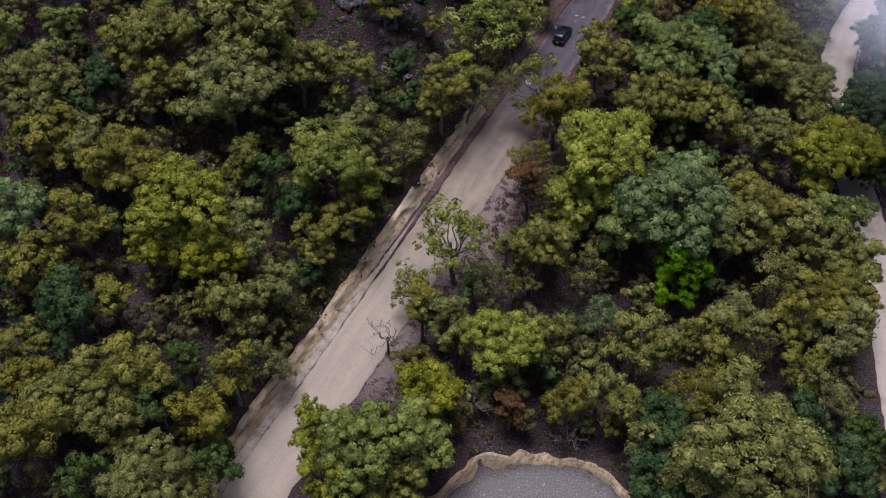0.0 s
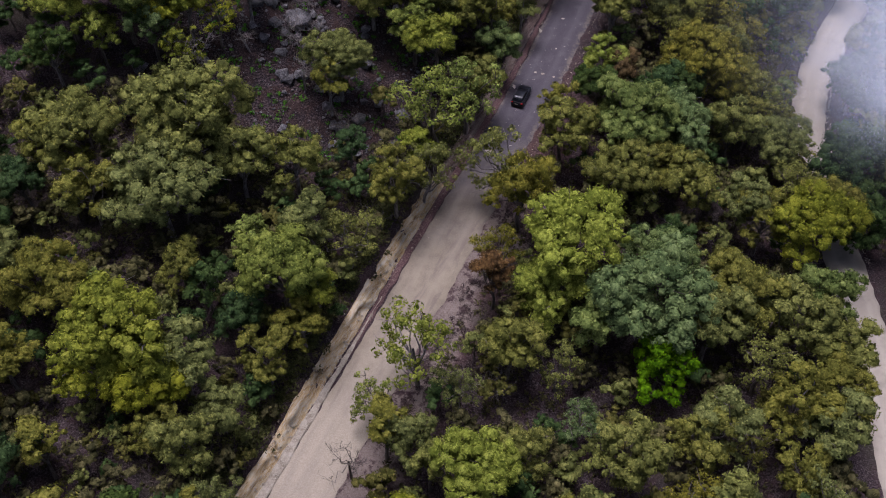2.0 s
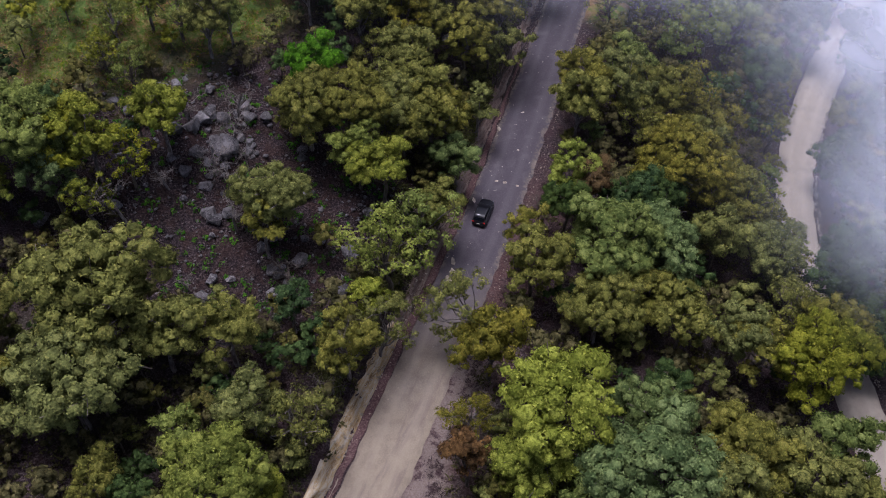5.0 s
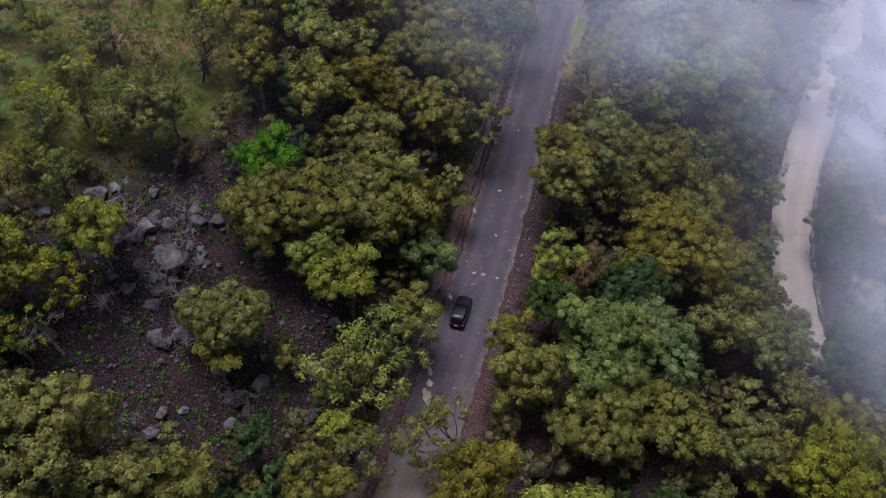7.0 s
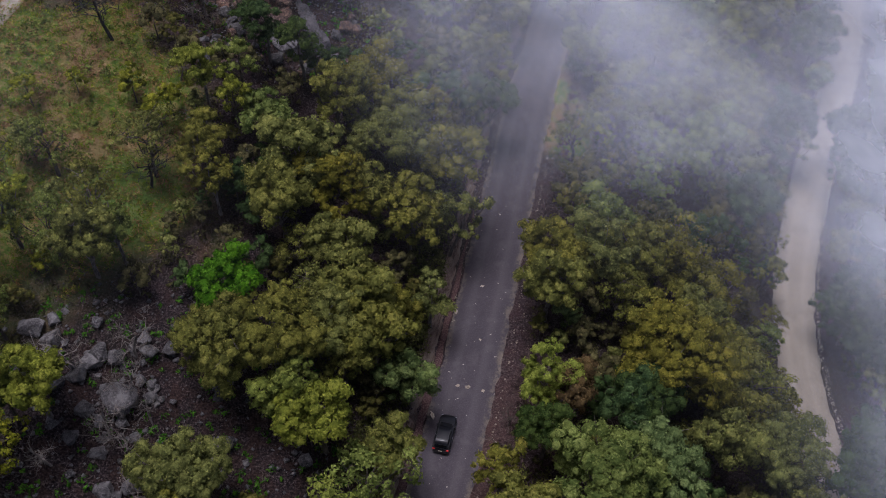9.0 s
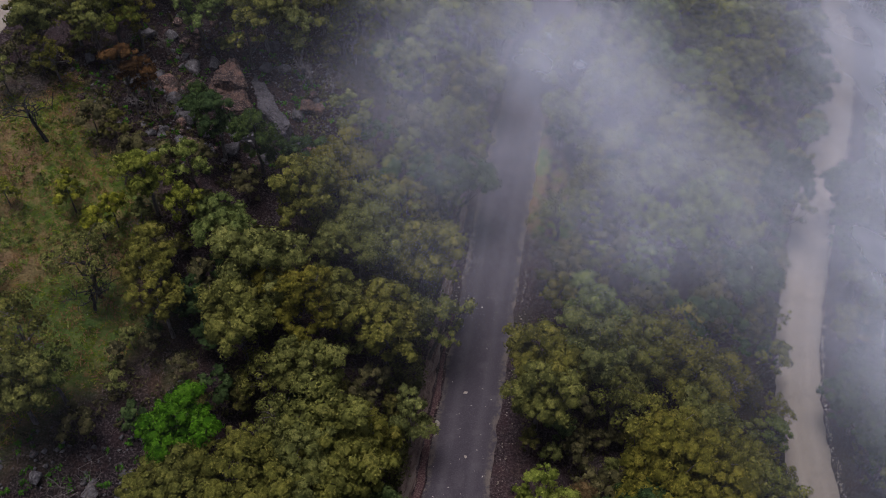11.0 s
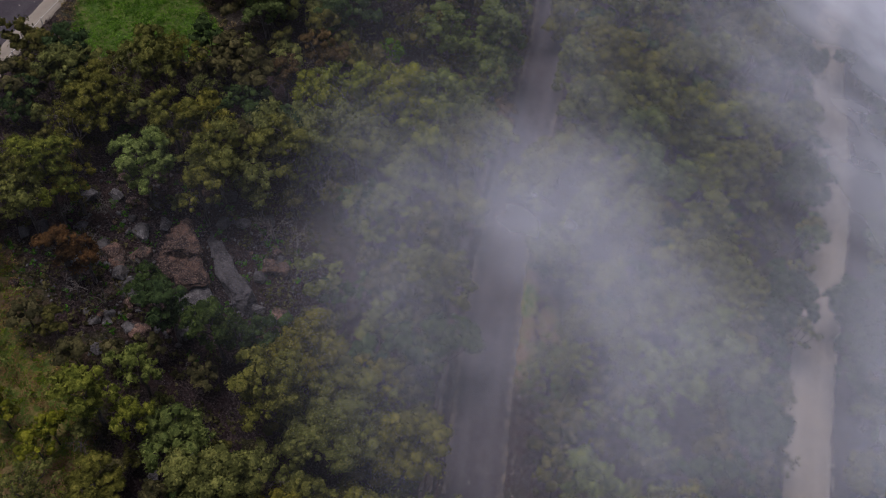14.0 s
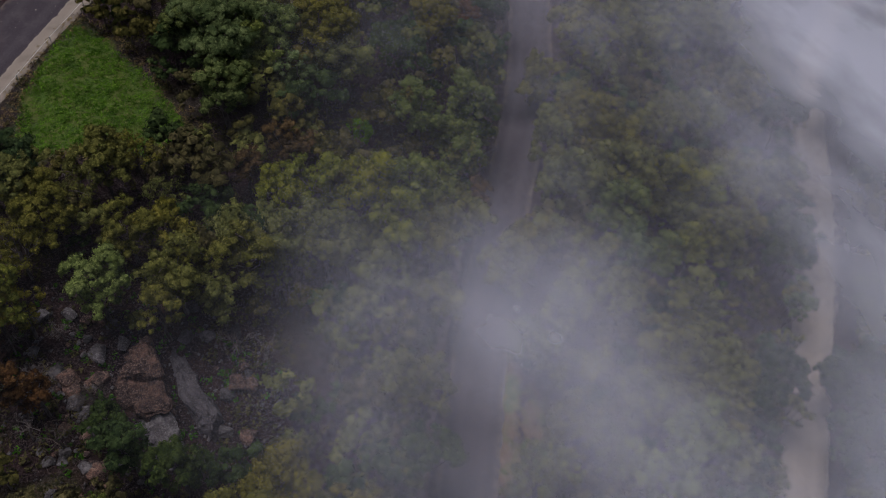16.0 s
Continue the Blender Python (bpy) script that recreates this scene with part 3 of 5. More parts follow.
def leafy(r, crown, long, wide, heart):
    """Leaves of a crown with the close-set twigs and leaves inside each puff: points, faces, normals."""
    c, nrm, heads, puffs = crown
    lv, lf, ln = sprigs(r, c, nrm, long, wide)
    n = len(puffs)
    swell = r.uniform(0.78, 1.12, (n, 12, 1))
    hv = puffs[:, None, :3] + BALL[None] * swell * puffs[:, None, 3:4] * heart * (1, 1, 0.8)
    hf = (BALL_FACES[None] + 12 * np.arange(n)[:, None, None] + len(lv)).reshape(-1, 3)
    hn = (0.8 * BALL[None] + puffs[:, None, 4:]).reshape(-1, 3)
    hn /= np.linalg.norm(hn, axis=1, keepdims=True) + 1e-9
    return np.concatenate([lv, hv.reshape(-1, 3)]), np.concatenate([lf, hf]), np.concatenate([ln, hn])


# crown radius, lobes, puff radius, leaves a puff, share of a puff filled with close leaves
SIZES = {"small": (2.1, 8, 0.46, 40, 0.86), "medium": (3.2, 12, 0.58, 52, 0.86), "large": (5.0, 18, 0.72, 66, 0.86), "open": (3.6, 11, 0.52, 46, 0.48)}
shapes, templates = {}, {}


def tree_shape(size, variant):
    """Trunk and crown geometry, shared by trees of different foliage."""
    if (size, variant) not in shapes:
        r = np.random.RandomState(100 + 17 * variant + len(size))
        R, lobes, clump, per, heart = SIZES[size]
        H = 5.0 + 1.5 * R
        crown = crown_points(r, R, H, lobes + variant % 2, clump, per, 0.9 if size == "open" else 2.2, 3)
        heads = crown[2]
        leaves = leafy(r, crown, 0.25, 0.19, heart)
        fork = np.array([r.normal(0, 0.25), r.normal(0, 0.25), H * 0.36])
        thick = 0.045 * R + 0.06
        pieces = [tube([(0, 0, -0.6), (r.normal(0, 0.1), r.normal(0, 0.1), H * 0.18), fork, (*(0.5 * (fork + np.array(heads[0][:3])))[:2], H * 0.58)], [thick * 1.35, thick, thick * 0.85, thick * 0.5], 6)]
        for hx, hy, hz, hr in heads:
            tip = np.array([hx, hy, hz])
            pieces.append(limb(r, fork + (0, 0, r.uniform(-0.1, 0.12) * H), tip, thick * 0.5, steps=4, sides=4))
            for _ in range(4 if size == "open" else 2):
                v = r.normal(0, 1, 3) * hr * 0.5
                v[2] = abs(v[2])
                pieces.append(limb(r, tip - (0, 0, 0.2 * hr), tip + v, thick * 0.22, steps=3, sides=3))
        shapes[size, variant] = leaves, joined(pieces)
    return shapes[size, variant]


WORDS = {
    "olive": "olive-green eucalypt with clumped rounded crown", "golden": "golden-olive eucalypt with dense tufted crown", "yellow_green": "yellow-green eucalypt with open leafy crown",
    "lime": "bright lime-yellow eucalypt with spreading crown", "blue_grey": "blue-grey-green eucalypt with domed fine crown", "dark": "dark green forest tree with dense crown",
    "bright": "vivid green broad-leaved tree among duller eucalypts", "rust": "small tree with rust-brown dying foliage"}


# thin see-through trees beside the roads
OPEN = {(0.4, 77.5), (-4.5, 73.3), (5.0, 109.3), (11.0, 102.9), (11.6, 91.6), (53.2, 122.4), (48.1, 139.1), (9.5, 114.1), (18.5, 70.6), (5.7, 73.9), (51.7, 137.9), (17.0, 77.0)}


def footing(x, y):
    """Where the trunk of a tree stands whose crown hangs over a road."""
    for line, share, clear in ((upper_x, 0.88, 5.2), (lower_x, 0.83, 4.7)):
        off = (x - float(line(y))) * share
        if abs(off) < clear and (line is upper_x or y < 235):
            return float(line(y)) + math.copysign(clear / share, off if abs(off) > 0.3 or line is lower_x else 1)
    return x


def plant(kind, x, y, radius, variant, thin=False):
    size = "open" if thin or (x, y) in OPEN else "small" if radius < 2.7 else "medium" if radius < 4.2 else "large"
    key = kind, size, variant
    scale = radius / SIZES[size][0]
    squash = 0.94 + 0.12 * ((variant * 37 + int(x * 10)) % 10) / 10
    foot = footing(x, y)
    tilt = math.atan2(x - foot, (5.0 + 1.5 * SIZES[size][0]) * scale * 0.75)
    m = Matrix.Translation((foot, y, float(ground_z(foot, y)) - 0.1)) @ Matrix.Rotation(tilt, 4, "Y") @ Matrix.Rotation((x * 1.7 + y * 2.3) % 6.28, 4, "Z") @ Matrix.Diagonal((scale, scale, scale * squash, 1))
    if key in templates:
        ob, first = templates[key]
        return copy_thing(ob, m @ Matrix.Diagonal((*(1 / v for v in first), 1)))
    (lv, lf, ln), (tv, tf) = tree_shape(size, variant)
    tree = tagged(new("eucalyptus_tree" if kind not in ("dark", "bright") else "forest_tree"), WORDS[kind] if size != "open" else WORDS[kind].split(" with ")[0] + " with thin see-through crown", "tree", "trees of the hillside forest")
    part("trunk", mesh("trunk", tv, tf, BARK["pale" if variant % 2 else "brown"], True), None, tree)
    part("crown", mesh("crown", lv, lf, LEAF[kind], normals=ln), None, tree)
    tree.matrix_basis = m
    templates[key] = tree, (scale, scale, scale * squash)
    return tree


# trees seen well: x, y, crown radius
OLIVE_A = [(-28.4, 45.7, 3.8), (-24.4, 46.9, 2.4), (-5.3, 47.4, 2.9), (-40.5, 49.8, 3.6), (38.8, 54.1, 2.6), (-31.5, 56.7, 3.5), (33.9, 57.5, 2.9), (30.5, 57.6, 3.7), (19.7, 57.8, 2.2), (-22.2, 58.5, 2.3), (13.9, 58.8, 2.5), (17.3, 59.3, 2.4), (43.1, 59.5, 3.0), (-20.2, 61.4, 2.4), (-43.2, 61.4, 2.6), (-18.2, 62.5, 2.1), (2.0, 64.9, 2.2), (22.1, 65.2, 3.6), (-36.0, 66.3, 2.3), (-21.8, 66.3, 2.8), (30.8, 67.3, 3.1), (-0.3, 67.4, 2.7), (37.1, 67.5, 2.9), (-25.3, 68.0, 2.6), (-2.5, 68.7, 2.4), (-44.7, 69.1, 3.3), (34.2, 69.7, 3.5), (-19.4, 71.0, 2.7), (-48.1, 71.5, 2.7), (47.8, 73.8, 4.0), (5.7, 73.9, 2.5), (-22.8, 74.5, 3.3)]
OLIVE_B = [(-41.0, 75.7, 3.3), (17.0, 77.0, 2.7), (-14.9, 77.5, 2.7), (11.6, 78.4, 3.1), (50.6, 78.6, 3.6), (34.9, 80.5, 3.5), (-11.1, 81.3, 2.6), (-37.5, 83.2, 4.2), (-46.4, 86.6, 3.6), (-24.2, 87.2, 2.5), (-42.1, 87.4, 3.0), (-6.0, 92.1, 3.4), (-10.2, 93.6, 3.0), (-49.6, 93.9, 4.5), (-26.7, 95.3, 5.4), (-34.8, 96.4, 3.3), (-0.3, 99.1, 3.0), (-18.3, 100.6, 3.3), (44.0, 100.6, 3.1), (-11.9, 100.9, 3.3), (56.7, 101.1, 4.2), (37.3, 101.4, 3.4), (-39.6, 102.1, 3.5), (4.2, 102.4, 3.0), (-23.9, 103.4, 6.0), (-36.7, 103.5, 4.6), (28.0, 103.6, 4.0), (52.7, 105.1, 3.4), (33.7, 106.2, 3.9), (21.6, 109.5, 3.6), (-8.0, 113.8, 2.4), (53.3, 113.8, 4.0)]
OLIVE_C = [(21.7, 114.5, 2.3), (46.9, 115.7, 3.6), (-25.7, 115.8, 2.6), (-6.7, 116.2, 3.8), (12.0, 118.4, 2.8), (50.7, 119.5, 2.9), (-21.6, 120.2, 2.7), (-25.2, 121.1, 3.2), (53.2, 122.4, 3.7), (-18.0, 124.7, 3.0), (50.3, 125.8, 4.2), (8.8, 127.2, 3.2), (-2.2, 127.4, 3.8), (2.7, 127.4, 4.3), (12.2, 128.4, 3.6), (49.9, 129.3, 3.6), (7.5, 129.8, 3.9), (14.9, 132.4, 2.7), (-21.5, 132.5, 2.4), (11.6, 133.7, 3.5), (-24.3, 133.9, 2.2), (19.2, 134.7, 2.2), (41.7, 134.8, 3.4), (50.6, 135.4, 3.5), (-13.0, 137.6, 2.8), (39.6, 138.8, 3.6), (-16.2, 139.9, 2.8), (-19.6, 141.0, 2.4), (18.6, 142.3, 3.5), (-12.3, 142.6, 3.2), (25.4, 144.4, 2.4), (-1.0, 144.9, 2.2)]
OLIVE_D = [(22.4, 146.0, 2.5), (-1.5, 148.8, 2.5), (-16.1, 149.2, 2.5), (-6.8, 149.6, 3.0), (18.3, 152.5, 4.1), (22.4, 153.8, 3.0), (13.4, 156.6, 3.2), (67.1, 156.8, 3.3), (43.1, 158.1, 3.0), (52.3, 160.2, 3.5), (48.3, 161.6, 3.4), (62.5, 163.8, 2.8), (59.2, 165.7, 2.9), (69.4, 166.1, 4.3), (63.3, 168.7, 3.7), (55.0, 169.1, 2.3), (31.9, 170.5, 2.6), (71.6, 174.8, 3.6), (61.5, 176.1, 3.0), (28.4, 176.5, 2.8), (54.2, 176.6, 3.1), (-4.1, 178.0, 2.2), (-9.2, 178.6, 3.0), (17.2, 178.6, 1.9), (11.6, 178.8, 2.2), (-6.1, 180.5, 2.8), (13.6, 181.2, 3.0), (34.1, 181.6, 2.9), (15.4, 182.4, 2.2), (60.5, 182.6, 2.7), (22.8, 182.9, 2.0), (48.0, 183.1, 3.1)]
OLIVE_E = [(20.7, 183.4, 3.0), (31.0, 185.1, 2.8), (28.8, 185.2, 2.9), (52.7, 185.5, 3.0), (80.4, 185.8, 3.8), (41.1, 185.9, 2.7), (25.0, 186.0, 3.1), (0.6, 186.6, 2.4), (14.2, 186.8, 2.4), (10.3, 186.8, 2.5), (20.1, 186.9, 2.2), (27.3, 187.0, 2.8), (85.7, 187.0, 3.2), (40.3, 188.1, 3.1), (3.4, 188.9, 2.6), (76.2, 189.6, 2.7), (46.8, 190.1, 3.2), (70.3, 190.9, 3.3), (14.4, 192.6, 2.1), (59.8, 192.8, 2.7), (62.6, 193.2, 3.3), (2.8, 193.3, 2.5), (73.8, 193.4, 3.2), (87.8, 193.8, 3.8), (95.5, 193.9, 3.6), (6.8, 194.3, 2.4), (0.4, 194.3, 2.4), (68.1, 194.9, 3.4), (12.6, 196.7, 2.5), (91.4, 196.8, 3.2), (72.0, 198.8, 3.2), (62.0, 201.0, 3.1)]
OLIVE_F = [(41.2, 63.3, 2.7), (42.2, 70.2, 3.5), (45.3, 67.5, 3.5), (68.5, 202.7, 3.9), (82.0, 204.1, 3.8), (87.9, 204.4, 3.6), (96.1, 207.3, 3.4), (38.4, 209.4, 3.2), (74.1, 211.1, 3.7), (64.0, 211.4, 3.1), (36.4, 212.9, 3.6), (103.1, 213.9, 3.9), (57.7, 214.7, 2.9), (83.5, 214.9, 3.6), (72.9, 216.6, 3.7), (80.6, 219.4, 3.9), (103.5, 220.5, 4.0), (89.0, 220.5, 4.6), (98.0, 221.3, 4.3)]
GOLDEN_A = [(30.6, 47.9, 6.3), (-32.3, 52.2, 2.7), (21.4, 53.4, 2.4), (-24.4, 53.7, 3.0), (-37.3, 54.8, 4.0), (-42.3, 57.2, 2.5), (27.8, 59.4, 3.3), (11.8, 66.0, 2.7), (40.2, 76.2, 3.4), (45.2, 81.1, 3.6), (39.3, 84.8, 4.4), (43.6, 85.8, 3.0), (11.6, 91.6, 2.8), (46.6, 98.4, 3.4), (14.9, 98.8, 3.6), (11.0, 102.9, 3.7), (43.7, 123.8, 5.3), (43.2, 129.0, 3.6), (7.0, 133.8, 3.0), (32.2, 134.0, 3.3), (53.0, 135.4, 3.3), (11.0, 137.7, 3.2), (51.7, 137.9, 3.6), (33.7, 138.0, 3.5), (6.7, 138.7, 2.9), (48.1, 139.1, 4.2), (43.3, 139.5, 4.5), (5.2, 142.7, 3.2), (10.4, 144.1, 3.3), (14.7, 145.3, 2.8), (8.3, 147.6, 3.7), (24.4, 150.8, 3.7)]
GOLDEN_B = [(20.8, 156.9, 3.0), (24.3, 157.1, 2.2), (18.3, 160.1, 3.3), (69.7, 161.1, 3.0), (67.4, 163.6, 3.9), (-8.2, 174.0, 1.9), (-0.0, 180.4, 2.0), (9.4, 195.6, 2.7), (51.7, 218.0, 2.9)]
YELLOW_GREEN_A = [(-11.2, 47.6, 2.8), (-7.6, 50.2, 4.6), (-2.3, 51.3, 3.5), (-13.1, 53.0, 2.7), (-26.2, 72.4, 4.0), (-4.5, 73.3, 2.6), (-33.0, 73.7, 2.7), (-28.9, 76.5, 5.3), (0.4, 77.5, 4.1), (-32.7, 82.1, 2.6), (-9.6, 84.9, 2.6), (-13.2, 85.9, 4.5), (-16.9, 91.9, 2.3), (51.6, 95.6, 5.0), (-56.2, 105.0, 2.3), (5.0, 109.3, 4.5), (9.5, 114.1, 4.0), (-35.5, 117.0, 2.5), (5.7, 120.0, 3.4), (-28.2, 120.3, 3.2), (-32.5, 120.5, 4.7), (-39.6, 121.0, 4.2), (3.1, 122.5, 3.0), (-23.4, 138.7, 2.3), (-10.4, 139.0, 2.0), (42.1, 144.1, 3.1), (-21.3, 148.0, 2.4), (2.3, 155.0, 1.8), (58.0, 155.5, 3.3), (-0.6, 156.9, 2.2), (55.1, 157.3, 2.8), (3.4, 159.2, 1.9)]
YELLOW_GREEN_B = [(-1.4, 57.6, 3.3), (36.3, 186.2, 3.4), (34.6, 190.8, 3.5), (26.2, 191.5, 2.6), (29.8, 191.8, 3.0), (39.1, 192.0, 3.2), (43.3, 192.3, 3.0), (63.5, 159.3, 3.6), (-2.1, 180.6, 2.8), (75.9, 184.3, 2.7), (81.7, 192.1, 3.5), (78.8, 193.0, 3.7)]
LIME = [(29.2, 123.6, 2.8), (6.9, 64.0, 3.9), (16.9, 85.9, 3.9), (19.5, 89.7, 5.8), (2.9, 105.3, 2.0), (54.9, 124.3, 2.0), (6.7, 180.9, 2.8)]
BLUE_GREY = [(51.2, 85.9, 3.3), (18.5, 70.6, 2.5), (-47.8, 75.8, 3.5), (22.2, 81.4, 3.7), (28.3, 82.6, 5.8), (31.3, 90.7, 3.8), (-49.9, 106.8, 2.6), (30.8, 111.3, 5.1), (37.4, 111.9, 4.6), (-29.2, 117.9, 2.9), (66.7, 124.6, 3.5), (15.0, 125.7, 3.0), (34.2, 132.2, 1.5), (50.1, 150.1, 2.4), (5.6, 152.2, 2.9), (70.3, 182.8, 2.8), (66.1, 184.1, 3.1), (65.7, 188.6, 3.6), (44.6, 188.9, 2.0), (49.3, 198.2, 2.4), (48.0, 200.8, 2.6), (45.1, 202.8, 3.1), (22.9, 204.1, 2.9), (52.3, 205.5, 3.3), (32.2, 207.7, 2.4), (27.0, 210.8, 3.5), (24.1, 212.0, 4.5), (30.4, 214.5, 3.2), (21.5, 215.9, 3.2)]
DARK_A = [(-34.7, 46.1, 2.4), (21.8, 48.5, 3.2), (-22.0, 49.5, 2.4), (42.6, 50.7, 3.0), (46.3, 54.0, 2.7), (-29.3, 54.6, 2.3), (23.8, 55.1, 3.1), (40.0, 57.3, 2.7), (-27.3, 60.1, 1.9), (-40.2, 63.7, 3.7), (-17.8, 82.2, 2.6), (-21.3, 84.8, 2.2), (-45.2, 92.1, 2.8), (33.6, 94.8, 2.5), (-43.4, 99.4, 2.5), (59.5, 99.7, 3.8), (-5.6, 105.0, 2.0), (61.5, 105.6, 2.8), (61.3, 110.3, 4.9), (64.5, 113.0, 3.2), (-41.4, 115.7, 2.9), (27.2, 117.7, 2.7), (37.5, 119.7, 3.2), (39.7, 120.7, 3.8), (71.7, 125.7, 3.8), (70.9, 130.6, 4.0), (79.3, 138.3, 4.7), (68.0, 144.6, 3.0), (65.7, 149.8, 3.5), (85.9, 153.5, 4.8), (80.2, 159.8, 3.2), (72.7, 161.1, 2.9)]
DARK_B = [(89.7, 162.7, 4.3), (12.1, 162.7, 1.7), (34.6, 162.9, 2.2), (10.1, 162.9, 2.2), (6.7, 165.0, 2.2), (78.5, 165.8, 3.9), (83.9, 165.9, 3.3), (5.4, 168.5, 1.8), (92.1, 169.8, 2.6), (99.3, 178.5, 4.5), (93.1, 184.2, 3.8), (96.0, 188.5, 3.1), (1.2, 197.5, 2.3), (104.4, 206.1, 3.7), (117.8, 207.1, 4.5), (47.5, 211.1, 2.3), (124.8, 212.4, 5.5), (44.8, 213.2, 2.7)]
BRIGHT = [(28.0, 76.2, 3.4), (-0.6, 133.1, 3.2), (37.5, 201.1, 1.6)]
ROADSIDE = [(56.5, 113.5, 2.6), (58.0, 118.0, 2.3), (54.5, 108.0, 2.8), (53.2, 102.0, 2.4)]
RUST = [(7.4, 57.8, 1.7), (10.6, 87.0, 2.3), (31.3, 122.4, 2.8), (0.2, 172.2, 1.7), (-1.4, 172.2, 1.8), (49.7, 193.8, 2.2), (23.3, 195.6, 1.7), (28.4, 196.6, 2.3), (57.7, 221.2, 2.0)]
FOREST = [("olive", OLIVE_A), ("olive", OLIVE_B), ("olive", OLIVE_C), ("olive", OLIVE_D), ("olive", OLIVE_E), ("olive", OLIVE_F), ("golden", GOLDEN_A), ("golden", GOLDEN_B), ("yellow_green", YELLOW_GREEN_A), ("yellow_green", YELLOW_GREEN_B), ("lime", LIME), ("blue_grey", BLUE_GREY), ("dark", DARK_A), ("dark", DARK_B), ("bright", BRIGHT), ("rust", RUST)]

planted = []


def beside_lower(x, y):
    """The open strip on the uphill side of the lower road, and that road itself."""
    off = float(lower_x(y)) - x
    return y > 120 and -3.8 < off < 6.5


def plant_all(kind, rows):
    for k, (x, y, radius) in enumerate(rows):
        if beside_lower(x, y):
            continue
        if kind == "olive" and x < -15 and 112 < y < 150:
            plant("yellow_green", x, y, radius * 1.12, k % 4, k % 2 == 0)
            planted.append((x, y, radius))
            continue
        plant(kind, x, y, radius * 1.12, (k * 5 + int(y)) % 4, turf_at(x, y) > 0.4 or (radius < 3.8 and kind in ("olive", "golden") and int(7 * x + 3 * y) % 6 == 0))
        planted.append((x, y, radius))


for kind, rows in FOREST:
    plant_all(kind, rows)
for k, (x, y, radius) in enumerate(ROADSIDE):
    plant("olive", x, y, radius, k % 4, True)


def clear_of(x, y, r):
    """Whether a spot lies off the roads, the knoll and the clearing."""
    if abs(x - float(upper_x(y))) * 0.88 < (5.2 + r if y < 165 else 3.9 + 0.6 * r) or abs(x - float(lower_x(y))) * 0.83 < 4.4 + r:
        return False
    if np.hypot((x - PAD[0]) / (PAD[2] + r), (y - PAD[1]) / (PAD[3] + r)) < 1.05 or lawn_depth(x, y) > -0.8 * r:
        return False
    if r > 0.25 and np.hypot((x - 10) / 5.2, (y - 173) / 6.4) < 1:
        return False
    if r > 0.6 and beside_lower(x, y):
        return False
    return abs(x - float(hilltop_x(y))) * 0.8 > 5.5 + r or y < 160


def rough_tree(r, R, H, lobes, clump, per, long, wide):
    """A plainer tree for the crowd: crown and trunk geometry."""
    crown = crown_points(r, R, H, lobes, clump, per, 1.9, 3)
    stem = joined([tube([(0, 0, -0.5), (0, 0, 0.7 * H)], [0.035 * R + 0.05, 0.03], 5)])
    return leafy(r, crown, long, wide, 0.85), stem


def crowd(name, shapes_, spots, material, label):
    """Many trees of the thick forest, which nobody could count, joined into one."""
    verts, faces, shade, n = [], [], [], 0
    stems, k = [], 0
    for x, y, s in spots:
        (lv, lf, ln), (tv, tf) = shapes_[k % len(shapes_)]
        a = k * 2.399
        turn = np.array([[math.cos(a), -math.sin(a), 0], [math.sin(a), math.cos(a), 0], [0, 0, 1]]) * s
        at = np.array([x, y, float(ground_z(x, y)) - 0.05])
        verts.append(lv @ turn.T + at)
        faces.append(lf + n)
        shade.append(ln @ turn.T / s)
        n += len(lv)
        stems.append((tv @ turn.T + at, tf))
        k += 1
    wood = tagged(new(name, mesh(name, np.concatenate(verts), np.concatenate(faces), material, normals=np.concatenate(shade))), label, "trees", kind="stuff")
    return wood, mesh("stems", *joined(stems), BARK["brown"])


